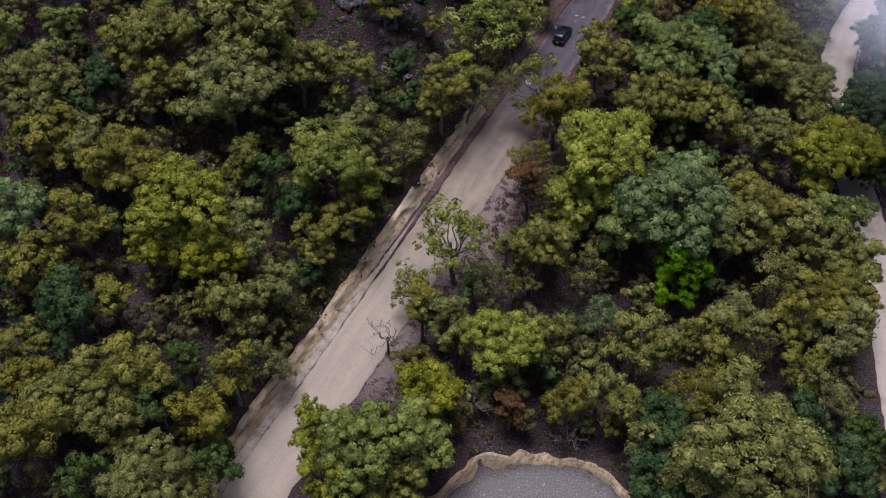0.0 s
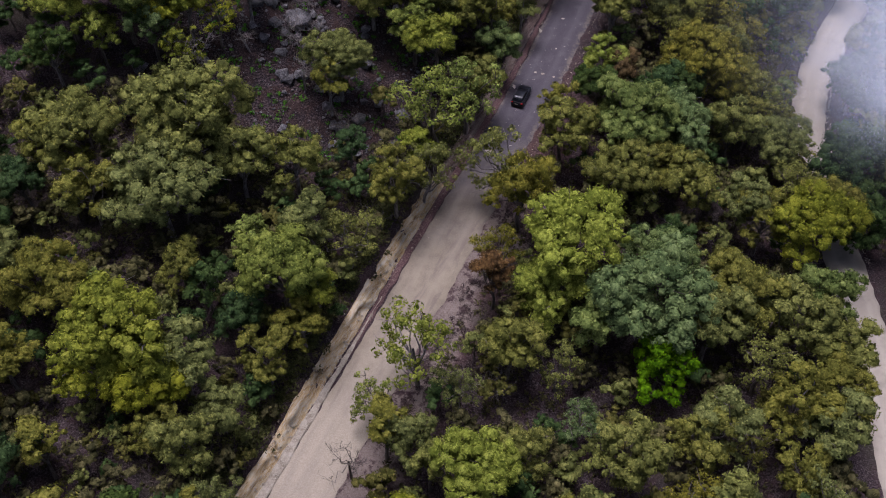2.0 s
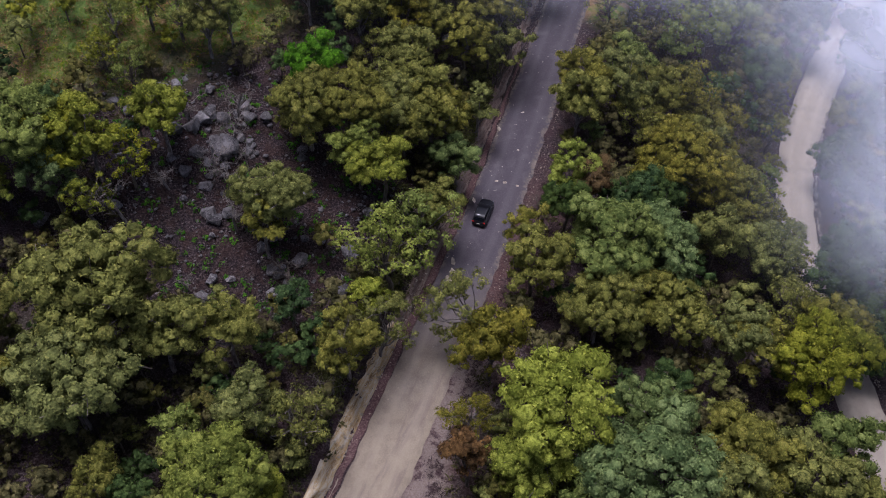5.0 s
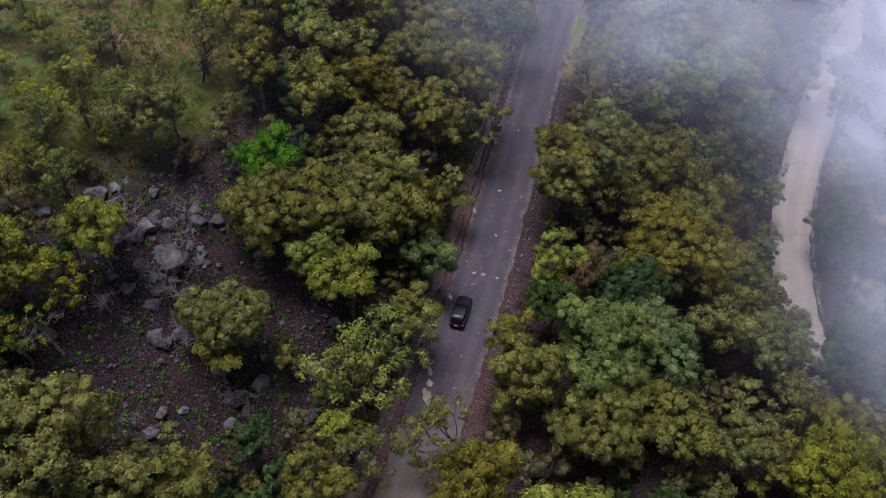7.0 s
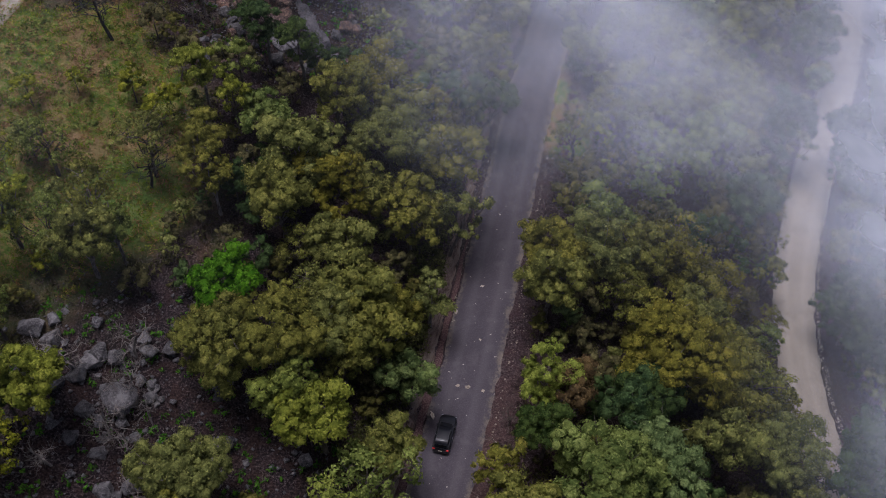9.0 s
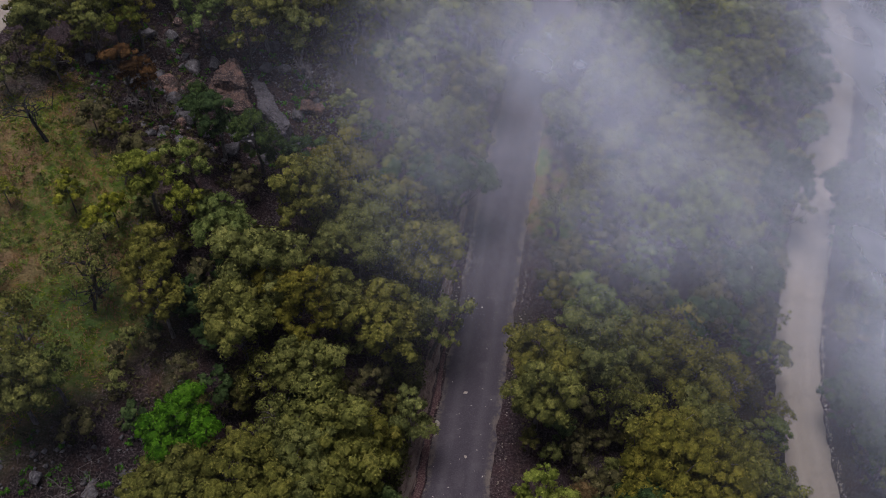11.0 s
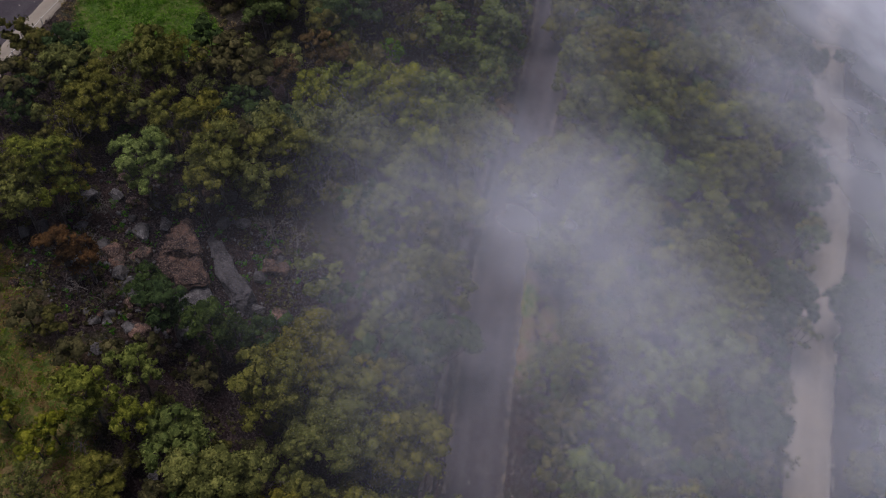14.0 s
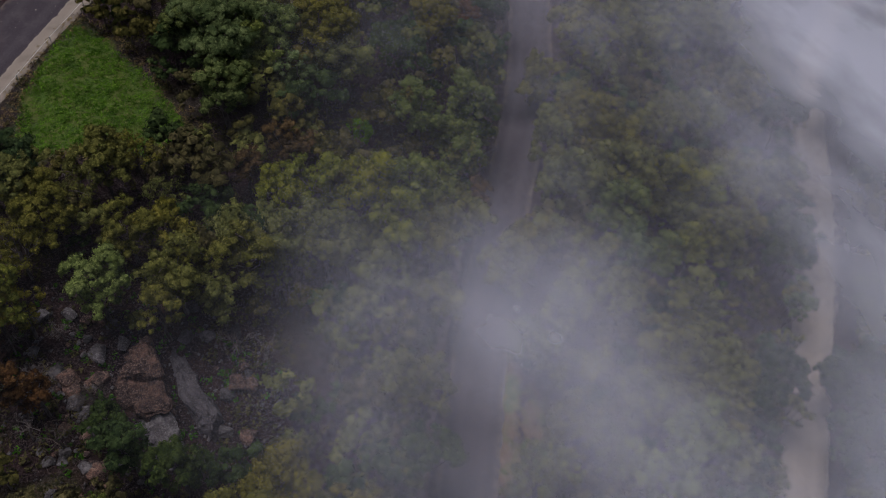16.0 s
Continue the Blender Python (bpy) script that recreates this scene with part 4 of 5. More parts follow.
def fill_forest():
    """The thick growth between the trees seen well, and the forest beyond."""
    r = np.random.RandomState(12)
    low = [rough_tree(np.random.RandomState(300 + k), 1.7, 5.0, 6, 0.52, 14, 0.32, 0.24) for k in range(5)]
    tall = [rough_tree(np.random.RandomState(320 + k), 3.3, 10.0, 7, 1.35, 5, 1.0, 0.8) for k in range(4)]
    groups = {}
    taken = np.full((16000, 3), 1e6)
    taken[:len(planted)] = planted
    count = len(planted)
    for step in range(23000):
        x, y = (r.uniform(-85, 150), r.uniform(22, 300)) if step > 12000 else (r.uniform(-130, 190), r.uniform(-50, 340))
        seen = -60 < x < 104 and 37 < y < 238
        if seen != (step > 12000):
            continue
        misty = (14 < x < 100 and 145 < y < 235) or x > float(lower_x(y)) + 4
        radius = (r.uniform(1.4, 3.0) if misty else r.uniform(1.0, 2.1)) if seen else r.uniform(2.6, 4.4)
        if not clear_of(x, y, radius * 0.75) or (turf_at(x, y) > 0.35 and (y > 160 or x < -36 or r.rand() < 0.82)):
            continue
        if 72 < y < 100 and 0 < (x - float(upper_x(y))) * 0.88 < 8.5:
            continue
        if seen and 98 < y < 130 and 0 < x - float(upper_x(y)) < 13 and r.rand() < 0.8:
            continue
        if rocky(x, y) > 0.3 and r.rand() < 0.93:
            continue
        near = (0.47 if seen else 0.66) * (taken[:count, 2] + radius)
        if np.any((taken[:count, 0] - x) ** 2 + (taken[:count, 1] - y) ** 2 < near ** 2):
            continue
        kind = ("dark", "shrub", "understorey", "shrub", "olive")[r.randint(5)]
        if turf_at(x, y) > 0.35:
            kind = ("yellow_green", "olive")[r.randint(2)]
        groups.setdefault((kind, seen), []).append((x, y, radius / (1.7 if seen else 3.3)))
        taken[count] = x, y, radius
        count += 1
    for (kind, seen), spots in groups.items():
        wood, stems = crowd("understorey" if seen else "outer_forest", low if seen else tall, spots, LEAF[kind], "thick %s growth of saplings between the taller trees" % kind.replace("_", " ") if seen else "unbroken %s eucalypt forest over the hillside" % kind.replace("_", " "))
        part("stems", stems, None, wood)


def overhang():
    """Small trees that lean over the edges of the roads."""
    r = np.random.RandomState(77)
    for y in np.arange(92, 226, 2.6):
        if r.rand() < 0.75 and y > 94:
            plant(("olive", "dark", "blue_grey", "olive")[r.randint(4)], float(lower_x(y)) - r.uniform(3.7, 5.2) / 0.83, y + r.normal(0, 0.6), r.uniform(1.4, 2.6), r.randint(3), r.rand() < 0.6)
        if r.rand() < 0.85:
            plant(("olive", "dark", "blue_grey")[r.randint(3)], float(lower_x(y)) + r.uniform(5.0, 8.5) / 0.83, y + r.normal(0, 0.6), r.uniform(1.8, 3.4), r.randint(3))
        if y > 158 and r.rand() < 0.75:
            side = -1 if r.rand() < 0.5 else 1
            plant(("olive", "dark", "golden")[r.randint(3)], float(upper_x(y)) + side * r.uniform(5.0, 6.2) / 0.88, y, r.uniform(2.2, 3.4), r.randint(3))


overhang()


def rocky(x, y):
    return float(np.clip(inside(x, y, -9, 122, 17, 15) + inside(x, y, 7, 174, 12, 11), 0, 1))


fill_forest()

# ---- bare trees ----
def bare_tree(x, y, height, bark_kind, seed, label, lean=0.1):
    r = np.random.RandomState(seed)
    top = np.array([lean * height * r.normal(), lean * height * r.normal(), height * 0.62])
    pieces = [tube([(0, 0, -0.4), top * 0.45 + r.normal(0, 0.15, 3), top], [0.026 * height, 0.021 * height, 0.012 * height], 7)]
    for _ in range(9):
        k = r.uniform(0.4, 1.0)
        a = r.uniform(0, 6.28)
        reach = height * r.uniform(0.22, 0.42)
        base = top * k
        end = base + (math.cos(a) * reach, math.sin(a) * reach, reach * r.uniform(0.2, 1.0))
        pieces.append(limb(r, base, end, 0.009 * height, 0.28, 6))
        for _ in range(7):
            j = r.uniform(0.45, 1.0)
            q = base + (end - base) * j
            pieces.append(limb(r, q, q + r.normal(0, 0.36, 3) * reach + (0, 0, 0.1 * reach), 0.0035 * height, 0.3, 4, 3))
    v, f = joined(pieces)
    tree = tagged(new("bare_tree"), label, "tree", "bare trees")
    part("trunk", mesh("trunk", v, f, BARK[bark_kind], True), None, tree)
    tree.matrix_basis = Matrix.Translation((x, y, float(ground_z(x, y))))
    return tree


BARE = [(3.9, 59.0, 6.0, "pale"), (10.2, 76.5, 6.5, "pale"), (-6.3, 66.6, 7.0, "brown"), (-22.8, 116.7, 8.0, "pale"), (-10.9, 126.9, 7.0, "pale"), (-15.7, 128.9, 8.0, "pale"), (-10.5, 130.0, 7.0, "pale"),
        (55.6, 109.9, 9.0, "black"), (-9.8, 165.6, 8.0, "black"), (-7.6, 148.2, 7.0, "black"), (-1.2, 169.8, 4.0, "pale"), (22.9, 118.7, 4.5, "brown"), (14.2, 56.0, 6.0, "pale"), (24.5, 121.5, 3.5, "brown")]
for k in range(46):
    r46 = np.random.RandomState(900 + k)
    x, y = ((r46.uniform(-45, 55), r46.uniform(50, 125)), (r46.normal(-12, 7), r46.normal(120, 8)), (r46.uniform(-4, 24), r46.uniform(150, 205)), (r46.normal(4, 7), r46.normal(172, 7)))[k % 4]
    if clear_of(x, y, 0.8):
        BARE.append((x, y, r46.uniform(3.0, 6.5), ("pale", "brown", "pale")[k % 3]))
for k, (x, y, h, b) in enumerate(BARE):
    bare_tree(x, y, h, b, 60 + k, {"pale": "dead pale-barked tree with bare twisted branches", "black": "charred black tree with bare forked branches", "brown": "leafless brown sapling with thin branches"}[b])

# ---- rocks ----
def boulder_mesh(seed):
    """An angular block of rock with worn edges."""
    r = np.random.RandomState(seed)
    bm = bmesh.new()
    for p in r.normal(0, 1, (15, 3)):
        p = p / np.linalg.norm(p) ** 0.85 * (1, 1, 0.8)
        p[np.argmax(np.abs(p))] *= 0.82
        bm.verts.new(p * 0.92)
    hull = bmesh.ops.convex_hull(bm, input=bm.verts[:])
    bmesh.ops.delete(bm, geom=[v for v in hull["geom_interior"] if isinstance(v, bmesh.types.BMVert)], context="VERTS")
    bmesh.ops.dissolve_limit(bm, angle_limit=0.30, verts=bm.verts[:], edges=bm.edges[:])
    bmesh.ops.bevel(bm, geom=bm.edges[:], offset=0.035, segments=1, affect="EDGES")
    bmesh.ops.triangulate(bm, faces=bm.faces[:])
    for v in bm.verts:
        v.co *= 1 + 0.04 * noise.noise(v.co * 3 + Vector((seed, 0, 0)))
    me = bpy.data.meshes.new("boulder")
    bm.to_mesh(me)
    bm.free()
    return me


BOULDERS = [boulder_mesh(200 + k) for k in range(6)]
for me in BOULDERS:
    me.materials.append(GRANITE)
RED_BOULDER = BOULDERS[1].copy()
RED_BOULDER.materials.clear()
RED_BOULDER.materials.append(RED_ROCK)


def boulder(x, y, radius, k, label="grey lichen-spotted granite boulder on the slope", me=None, stretch=(1, 1, 1), turn=None):
    ob = tagged(new("boulder", me or BOULDERS[k % 6]), label, "rock", "boulders on the slope")
    turn = (k * 2.4) % 6.28 if turn is None else turn
    ob.matrix_basis = Matrix.Translation((x, y, float(ground_z(x, y)) + 0.22 * radius * stretch[2])) @ Matrix.Rotation(turn, 4, "Z") @ Matrix.Rotation(0.25 * math.sin(k), 4, "X") @ Matrix.Diagonal((radius * stretch[0], radius * stretch[1], radius * 0.8 * stretch[2], 1))
    return ob


ROCKS = [(-12.3, 125.8, 2.4), (-17.5, 127.6, 1.4), (-31.8, 117.5, 1.6), (-31.5, 114.7, 1.4), (-9.1, 130.3, 1.2), (1.2, 114.5, 1.6), (-0.1, 109.5, 1.1), (-3.4, 127.1, 0.9), (-7.9, 112.2, 1.0), (-5.0, 108.2, 0.8), (-14.4, 111.2, 1.0), (-15.5, 109.5, 1.3), (-7.7, 109.8, 1.2), (-6.2, 110.6, 0.9), (-12.4, 111.5, 0.8), (0.2, 106.9, 1.3), (-19.3, 133.2, 1.6), (-17.6, 132.0, 1.5), (-7.3, 130.2, 1.1), (1.0, 132.1, 0.9), (-15.2, 125.2, 0.9), (-11.4, 118.0, 0.7)]
ROCKS_NORTH = [(-12.2, 130.0, 1.0), (23.3, 160.0, 1.4), (6.0, 150.5, 1.4), (-2.6, 152.3, 1.1), (2.3, 152.4, 0.9), (14.6, 150.7, 1.2), (17.3, 150.0, 1.4), (15.5, 172.7, 1.3), (9.0, 177.9, 1.0), (1.2, 176.4, 1.1), (3.4, 170.0, 1.6), (0.8, 182.2, 1.2), (3.3, 181.8, 1.0), (4.3, 179.6, 0.8), (7.5, 166.0, 1.4), (-1.3, 175.2, 1.5), (-0.3, 178.7, 0.9), (5.0, 176.9, 0.9), (13.0, 178.6, 1.2), (7.2, 178.4, 1.1), (15.2, 183.9, 0.7), (11.9, 181.2, 0.7)]
for k, (x, y, radius) in enumerate(ROCKS + ROCKS_NORTH):
    boulder(x, y, radius, k)


def rock_prism(outline, rise, tilt, seed):
    """A worn block with the given plan, its top rise metres above the slope and tilted."""
    bm = bmesh.new()
    mid = np.mean(outline, axis=0)
    base = float(ground_z(*mid))
    lid = [bm.verts.new((x, y, base + rise + tilt[0] * (x - mid[0]) + tilt[1] * (y - mid[1]))) for x, y in outline]
    foot = [bm.verts.new((x + 0.15 * (x - mid[0]), y + 0.15 * (y - mid[1]), base - 4)) for x, y in outline]
    bm.faces.new(lid)
    for k in range(len(lid)):
        bm.faces.new((lid[k - 1], foot[k - 1], foot[k], lid[k]))
    bm.faces.new(foot[::-1])
    bmesh.ops.recalc_face_normals(bm, faces=bm.faces[:])
    bmesh.ops.bevel(bm, geom=bm.edges[:], offset=0.22, segments=2, affect="EDGES")
    bmesh.ops.triangulate(bm, faces=bm.faces[:])
    bmesh.ops.subdivide_edges(bm, edges=bm.edges[:], cuts=8, use_grid_fill=True)
    for v in bm.verts:
        v.co += 0.5 * noise.noise_vector(v.co * 0.5 + Vector((seed, 0, 0))) + 0.34 * noise.noise_vector(v.co * 1.5) + 0.16 * noise.noise_vector(v.co * 4.0)
    return bm


def build_outcrop():
    rock = tagged(new("rock_outcrop"), "great red-stained rock outcrop in stepped ledges with grey slab beside it", "rock")
    part("ledge", rock_prism([(9.9, 178.6), (8.2, 177.4), (6.6, 174.6), (10.0, 173.4)], 1.9, (-0.15, 0.05), 1), RED_ROCK, rock, "upper red-brown ledge")
    part("ledge", rock_prism([(10.1, 174.4), (6.2, 175.2), (5.7, 172.6), (8.0, 170.2), (10.3, 170.4)], 1.5, (-0.12, 0.04), 2), RED_ROCK, rock, "red-stained middle ledge")
    part("ledge", rock_prism([(10.4, 171.4), (7.4, 171.4), (6.4, 169.6), (8.0, 167.4), (10.5, 167.2)], 1.2, (-0.16, 0.10), 3), GRANITE, rock, "dark lower ledge")
    part("slab", rock_prism([(11.4, 178.0), (12.4, 176.6), (14.3, 170.2), (13.3, 168.0), (12.0, 169.6), (11.2, 174.5)], 1.4, (-0.22, 0.05), 4), DARK_SLAB, rock, "long smooth dark grey slab")


build_outcrop()


def scatter_boulders():
    r = np.random.RandomState(5)
    made = 0
    while made < 252:
        x, y = ((r.normal(-13, 7), r.normal(121, 7)), (r.normal(6, 6), r.normal(173, 6)), (r.uniform(-36, 24), r.uniform(104, 188)), (r.normal(-12, 4), r.normal(126, 3.5)), (r.normal(4, 3.5), r.normal(172, 4)))[made % 5]
        if rocky(x, y) < 0.4 or not clear_of(x, y, 0.5):
            continue
        red = y > 150 and made % 2 == 0
        boulder(x, y, 0.32 + 1.15 * r.rand() ** 2.4, made + 3, "red-brown stained rock beside the outcrop" if red else "small grey granite rock among leaf litter", RED_BOULDER if red else None)
        made += 1


scatter_boulders()


def pebbles(name, spots, sizes, material, label):
    """Loose stones too many to count, as one mesh of small angular lumps."""
    r = np.random.RandomState(len(spots))
    base = np.array([(1, 0, 0), (-1, 0, 0), (0, 1, 0), (0, -1, 0), (0, 0, 1), (0, 0, -0.6)], float)
    tri = np.array([(0, 2, 4), (2, 1, 4), (1, 3, 4), (3, 0, 4), (2, 0, 5), (1, 2, 5), (3, 1, 5), (0, 3, 5)])
    n = len(spots)
    v = (base[None] + r.normal(0, 0.22, (n, 6, 3))) * sizes[:, None, None] * (1, 1, 0.7) + spots[:, None]
    f = (tri[None] + 6 * np.arange(n)[:, None, None]).reshape(-1, 3)
    return tagged(new(name, mesh(name, v.reshape(-1, 3), f, material)), label, "stones", kind="stuff")


def roadside_stones():
    r = np.random.RandomState(9)
    n = 3600
    y = np.concatenate([28 + 84 * r.rand(2200) ** 1.4, r.uniform(112, 250, n - 2200)])
    d = np.concatenate([-3.7 - np.abs(r.normal(0, 0.7, 2200)), np.where(r.rand(n - 2200) < 0.5, -3.5 - np.abs(r.normal(0, 0.3, n - 2200)), 3.6 + np.abs(r.normal(0, 0.6, n - 2200)))])
    slope = (upper_x(y + 0.5) - upper_x(y - 0.5))
    x, y2 = upper_x(y) + d / np.hypot(1, slope), y - slope * d / np.hypot(1, slope)
    z = np.where(np.abs(d) < 3.9, upper_z(y2) + 0.03, np.where(d < 0, upper_z(y2) + np.clip((-d - 4.2) / 1.2, 0, 1) ** 1.3 * np.where(y2 < 104, 1.7, 1.2), ground_z(x, y2) + 0.1))
    pebbles("roadside_rubble", np.stack([x, y2, z], 1), (0.05 + 0.17 * r.rand(n) ** 2.5) * np.where(y > 112, 0.6, 1.0), RUBBLE, "pale loose rubble along the road edge")
    m = 1600
    a, e = r.uniform(0, 6.28, m), np.sqrt(r.rand(m)) * 0.97
    x, y = PAD[0] + PAD[2] * e * np.cos(a), PAD[1] + PAD[3] * e * np.sin(a)
    keep = pad_reach(x, y) < 0.95
    x, y, m = x[keep], y[keep], int(keep.sum())
    pebbles("clearing_gravel", np.stack([x, y, ground_z(x, y) + 0.03], 1), 0.04 + 0.12 * r.rand(m) ** 3, RUBBLE, "loose grey gravel on the clearing")
    m = 9000
    x, y = r.uniform(-36, 24, m), r.uniform(102, 190, m)
    keep = np.array([rocky(a, b) > 0.25 and clear_of(a, b, 0.2) for a, b in zip(x, y)])
    x, y = x[keep], y[keep]
    pebbles("scree", np.stack([x, y, ground_z(x, y) + 0.04], 1), 0.06 + 0.26 * r.rand(len(x)) ** 3, GRANITE, "grey scree scattered over dark leaf litter")


roadside_stones()


def lower_windrow():
    """The thin pale ridge of graded stones along the outer edge of the lower road."""
    r = np.random.RandomState(19)
    y = r.uniform(96, 200, 1500)
    x = lower_x(y) + (np.interp(y, [120, 165], [2.6, 3.0]) + 0.16 * r.normal(0, 1, 1500) + 0.12 * ripple(y, y * 0, 9, 5)) / 0.84
    pebbles("windrow", np.stack([x, y, lower_z(y) + 0.03], 1), 0.04 + 0.09 * r.rand(1500) ** 2, RUBBLE, "thin ridge of pale stones along the dirt road")


lower_windrow()


def road_patch(x, y, a, b, seed):
    """A pale worn patch in the road's surface, 4 mm proud."""
    r = np.random.RandomState(seed)
    ring = [(math.cos(t) * a * r.uniform(0.6, 1.2), math.sin(t) * b * r.uniform(0.6, 1.2)) for t in np.linspace(0, 6.28, 13)[:-1]]
    v = [(x + p, y + q, float(upper_z(y + q)) + 0.138) for p, q in ring] + [(x, y, float(upper_z(y)) + 0.142)]
    f = [(k, (k + 1) % 12, 12) for k in range(12)]
    return tagged(new("road_patch", mesh("road_patch", v, f, RUBBLE)), "pale worn patch on the road surface", "road patch", "worn patches on the road")


for k, (x, y, a, b) in enumerate(((12.3, 112.0, 0.5, 1.1), (12.9, 113.4, 0.35, 0.5), (13.2, 114.9, 0.3, 0.6), (20.6, 127.4, 0.28, 0.2), (21.6, 127.0, 0.3, 0.22), (23.1, 126.2, 0.2, 0.22), (22.6, 137.0, 0.22, 0.45), (26.4, 139.8, 0.25, 0.18), (17.2, 124.4, 0.2, 0.5), (24.4, 132.6, 0.15, 0.2))):
    road_patch(x, y, a, b, 400 + k)

# ---- undergrowth ----
def brush(name, spots, reach, per, long, wide, material, label, category, tall=0.8):
    r = np.random.RandomState(len(spots) + per)
    n = len(spots)
    w = r.normal(0, 1, (n, per, 3))
    w[..., 2] = np.abs(w[..., 2])
    w /= np.linalg.norm(w, axis=2, keepdims=True)
    c = spots[:, None] + w * reach[:, None, None] * r.uniform(0.5, 1.05, (n, per, 1)) * (1, 1, tall)
    nrm = (w + 0.5 * r.normal(0, 1, w.shape) + (0, 0, 0.3)).reshape(-1, 3)
    v, f, shade = sprigs(r, c.reshape(-1, 3), nrm, long, wide)
    return tagged(new(name, mesh(name, v, f, material, normals=shade)), label, category, kind="stuff")


def build_brush():
    r = np.random.RandomState(23)

    def spots(count, x0, x1, y0, y1, test):
        xy = np.stack([r.uniform(x0, x1, count), r.uniform(y0, y1, count)], 1)
        ok = np.array([test(a, b) for a, b in xy])
        xy = xy[ok]
        return np.concatenate([xy, ground_z(xy[:, 0], xy[:, 1])[:, None]], 1)

    wood = spots(17000, -60, 100, 40, 240, lambda a, b: clear_of(a, b, 0.3) and turf_at(a, b) < 0.5 and (rocky(a, b) < 0.6 or b > 150))
    brush("undergrowth", wood, r.uniform(0.3, 1.0, len(wood)), 16, 0.42, 0.26, LEAF["shrub"], "olive and brown shrubs of the forest floor", "shrubs")
    dry = spots(12000, -50, 90, 45, 235, lambda a, b: clear_of(a, b, 0.1) and turf_at(a, b) < 0.7 and (rocky(a, b) < 0.35 or r.rand() < 0.55))
    brush("dry_brush", dry, r.uniform(0.3, 0.9, len(dry)), 18, 0.5, 0.07, LEAF["dry"], "dry grey-brown twigs and dead brush", "shrubs")
    y = r.uniform(30, 230, 2600)
    x = upper_x(y) - (np.where(y < 108, 6.9, 5.6) + np.abs(r.normal(0, 2.2, 2600))) / 0.88
    brow = np.stack([x, y, ground_z(x, y)], 1)
    brush("bank_shrubs", brow, r.uniform(0.4, 1.25, 2600), 34, 0.30, 0.20, LEAF["understorey"], "olive shrubs overhanging the top of the bank", "shrubs")
    y = r.uniform(70, 190, 420)
    x = upper_x(y) + (4.6 + np.abs(r.normal(0, 1.2, 420))) / 0.88
    verge = np.stack([x, y, ground_z(x, y)], 1)
    brush("verge_brush", verge, r.uniform(0.3, 0.8, 420), 24, 0.4, 0.1, LEAF["dry"], "dry purple-brown brush along the road verge", "shrubs")
    turf = spots(14000, -52, 0, 128, 182, lambda a, b: turf_at(a, b) > 0.35)
    straw, turf = turf[::2], turf[1::2]
    brush("straw_grass", straw, r.uniform(0.3, 0.7, len(straw)), 12, 0.5, 0.06, LEAF["straw"], "pinkish straw-coloured dry grass on the knoll", "grass")
    lawn = spots(6000, 0, 24, 200, 226, lambda a, b: lawn_depth(a, b) > 0.1)
    brush("lawn_grass", lawn, r.uniform(0.15, 0.4, len(lawn)), 9, 0.4, 0.07, LEAF["lawn"], "bright green grass beside the hilltop road", "grass")
    border = spots(2600, -2, 28, 197, 229, lambda a, b: -1.6 < lawn_depth(a, b) < 0.5)
    brush("lawn_border", border, r.uniform(0.2, 0.5, len(border)), 12, 0.42, 0.07, LEAF["straw"], "tan dry grass round the green", "grass")
    brush("grass_tufts", turf, r.uniform(0.25, 0.65, len(turf)), 12, 0.5, 0.06, LEAF["grass"], "green and straw-coloured grass tufts on the knoll", "grass")
    fern = spots(4200, -36, 22, 104, 188, lambda a, b: rocky(a, b) > 0.4 and clear_of(a, b, 0.1))[:640]
    brush("rock_ferns", fern, r.uniform(0.2, 0.6, len(fern)), 20, 0.34, 0.16, LEAF["bright"], "small bright green ferns between the rocks", "shrubs")
    bush = spots(750, -50, -2, 128, 182, lambda a, b: turf_at(a, b) > 0.4)
    brush("knoll_bushes", bush, r.uniform(0.4, 1.2, len(bush)), 24, 0.38, 0.2, LEAF["yellow_green"], "low yellow-green bushes on the grassy knoll", "shrubs")


build_brush()

# ---- the car ----
def ring_loft(rings):
    v = np.concatenate([np.asarray(r, float) for r in rings])
    n = len(rings[0])
    f = [(k * n + s, k * n + (s + 1) % n, (k + 1) * n + (s + 1) % n, (k + 1) * n + s) for k in range(len(rings) - 1) for s in range(n)]
    return v, f + [tuple(range(n))[::-1], tuple((len(rings) - 1) * n + s for s in range(n))]


def rounded_section(x, half, low, high, corner, crown=0.0):
    pts = []
    for sy, sz, a0 in ((1, -1, -90), (1, 1, 0), (-1, 1, 90), (-1, -1, 180)):
        for a in (0, 30, 60, 90):
            t = radians(a0 + a)
            pts.append((x, sy * (half - corner) + corner * math.cos(t), (low + corner if sz < 0 else high - corner) + corner * math.sin(t) + (crown * (1 - ((half - corner) / half) ** 2) if sz > 0 else 0)))
    return pts


def lathe(profile, sides=28):
    """A body of rotation round the y axis from (radius, y) pairs."""
    v = [(r * math.cos(2 * math.pi * s / sides), y, r * math.sin(2 * math.pi * s / sides)) for r, y in profile for s in range(sides)]
    f = [(k * sides + s, k * sides + (s + 1) % sides, (k + 1) * sides + (s + 1) % sides, (k + 1) * sides + s) for k in range(len(profile) - 1) for s in range(sides)]
    return v, f


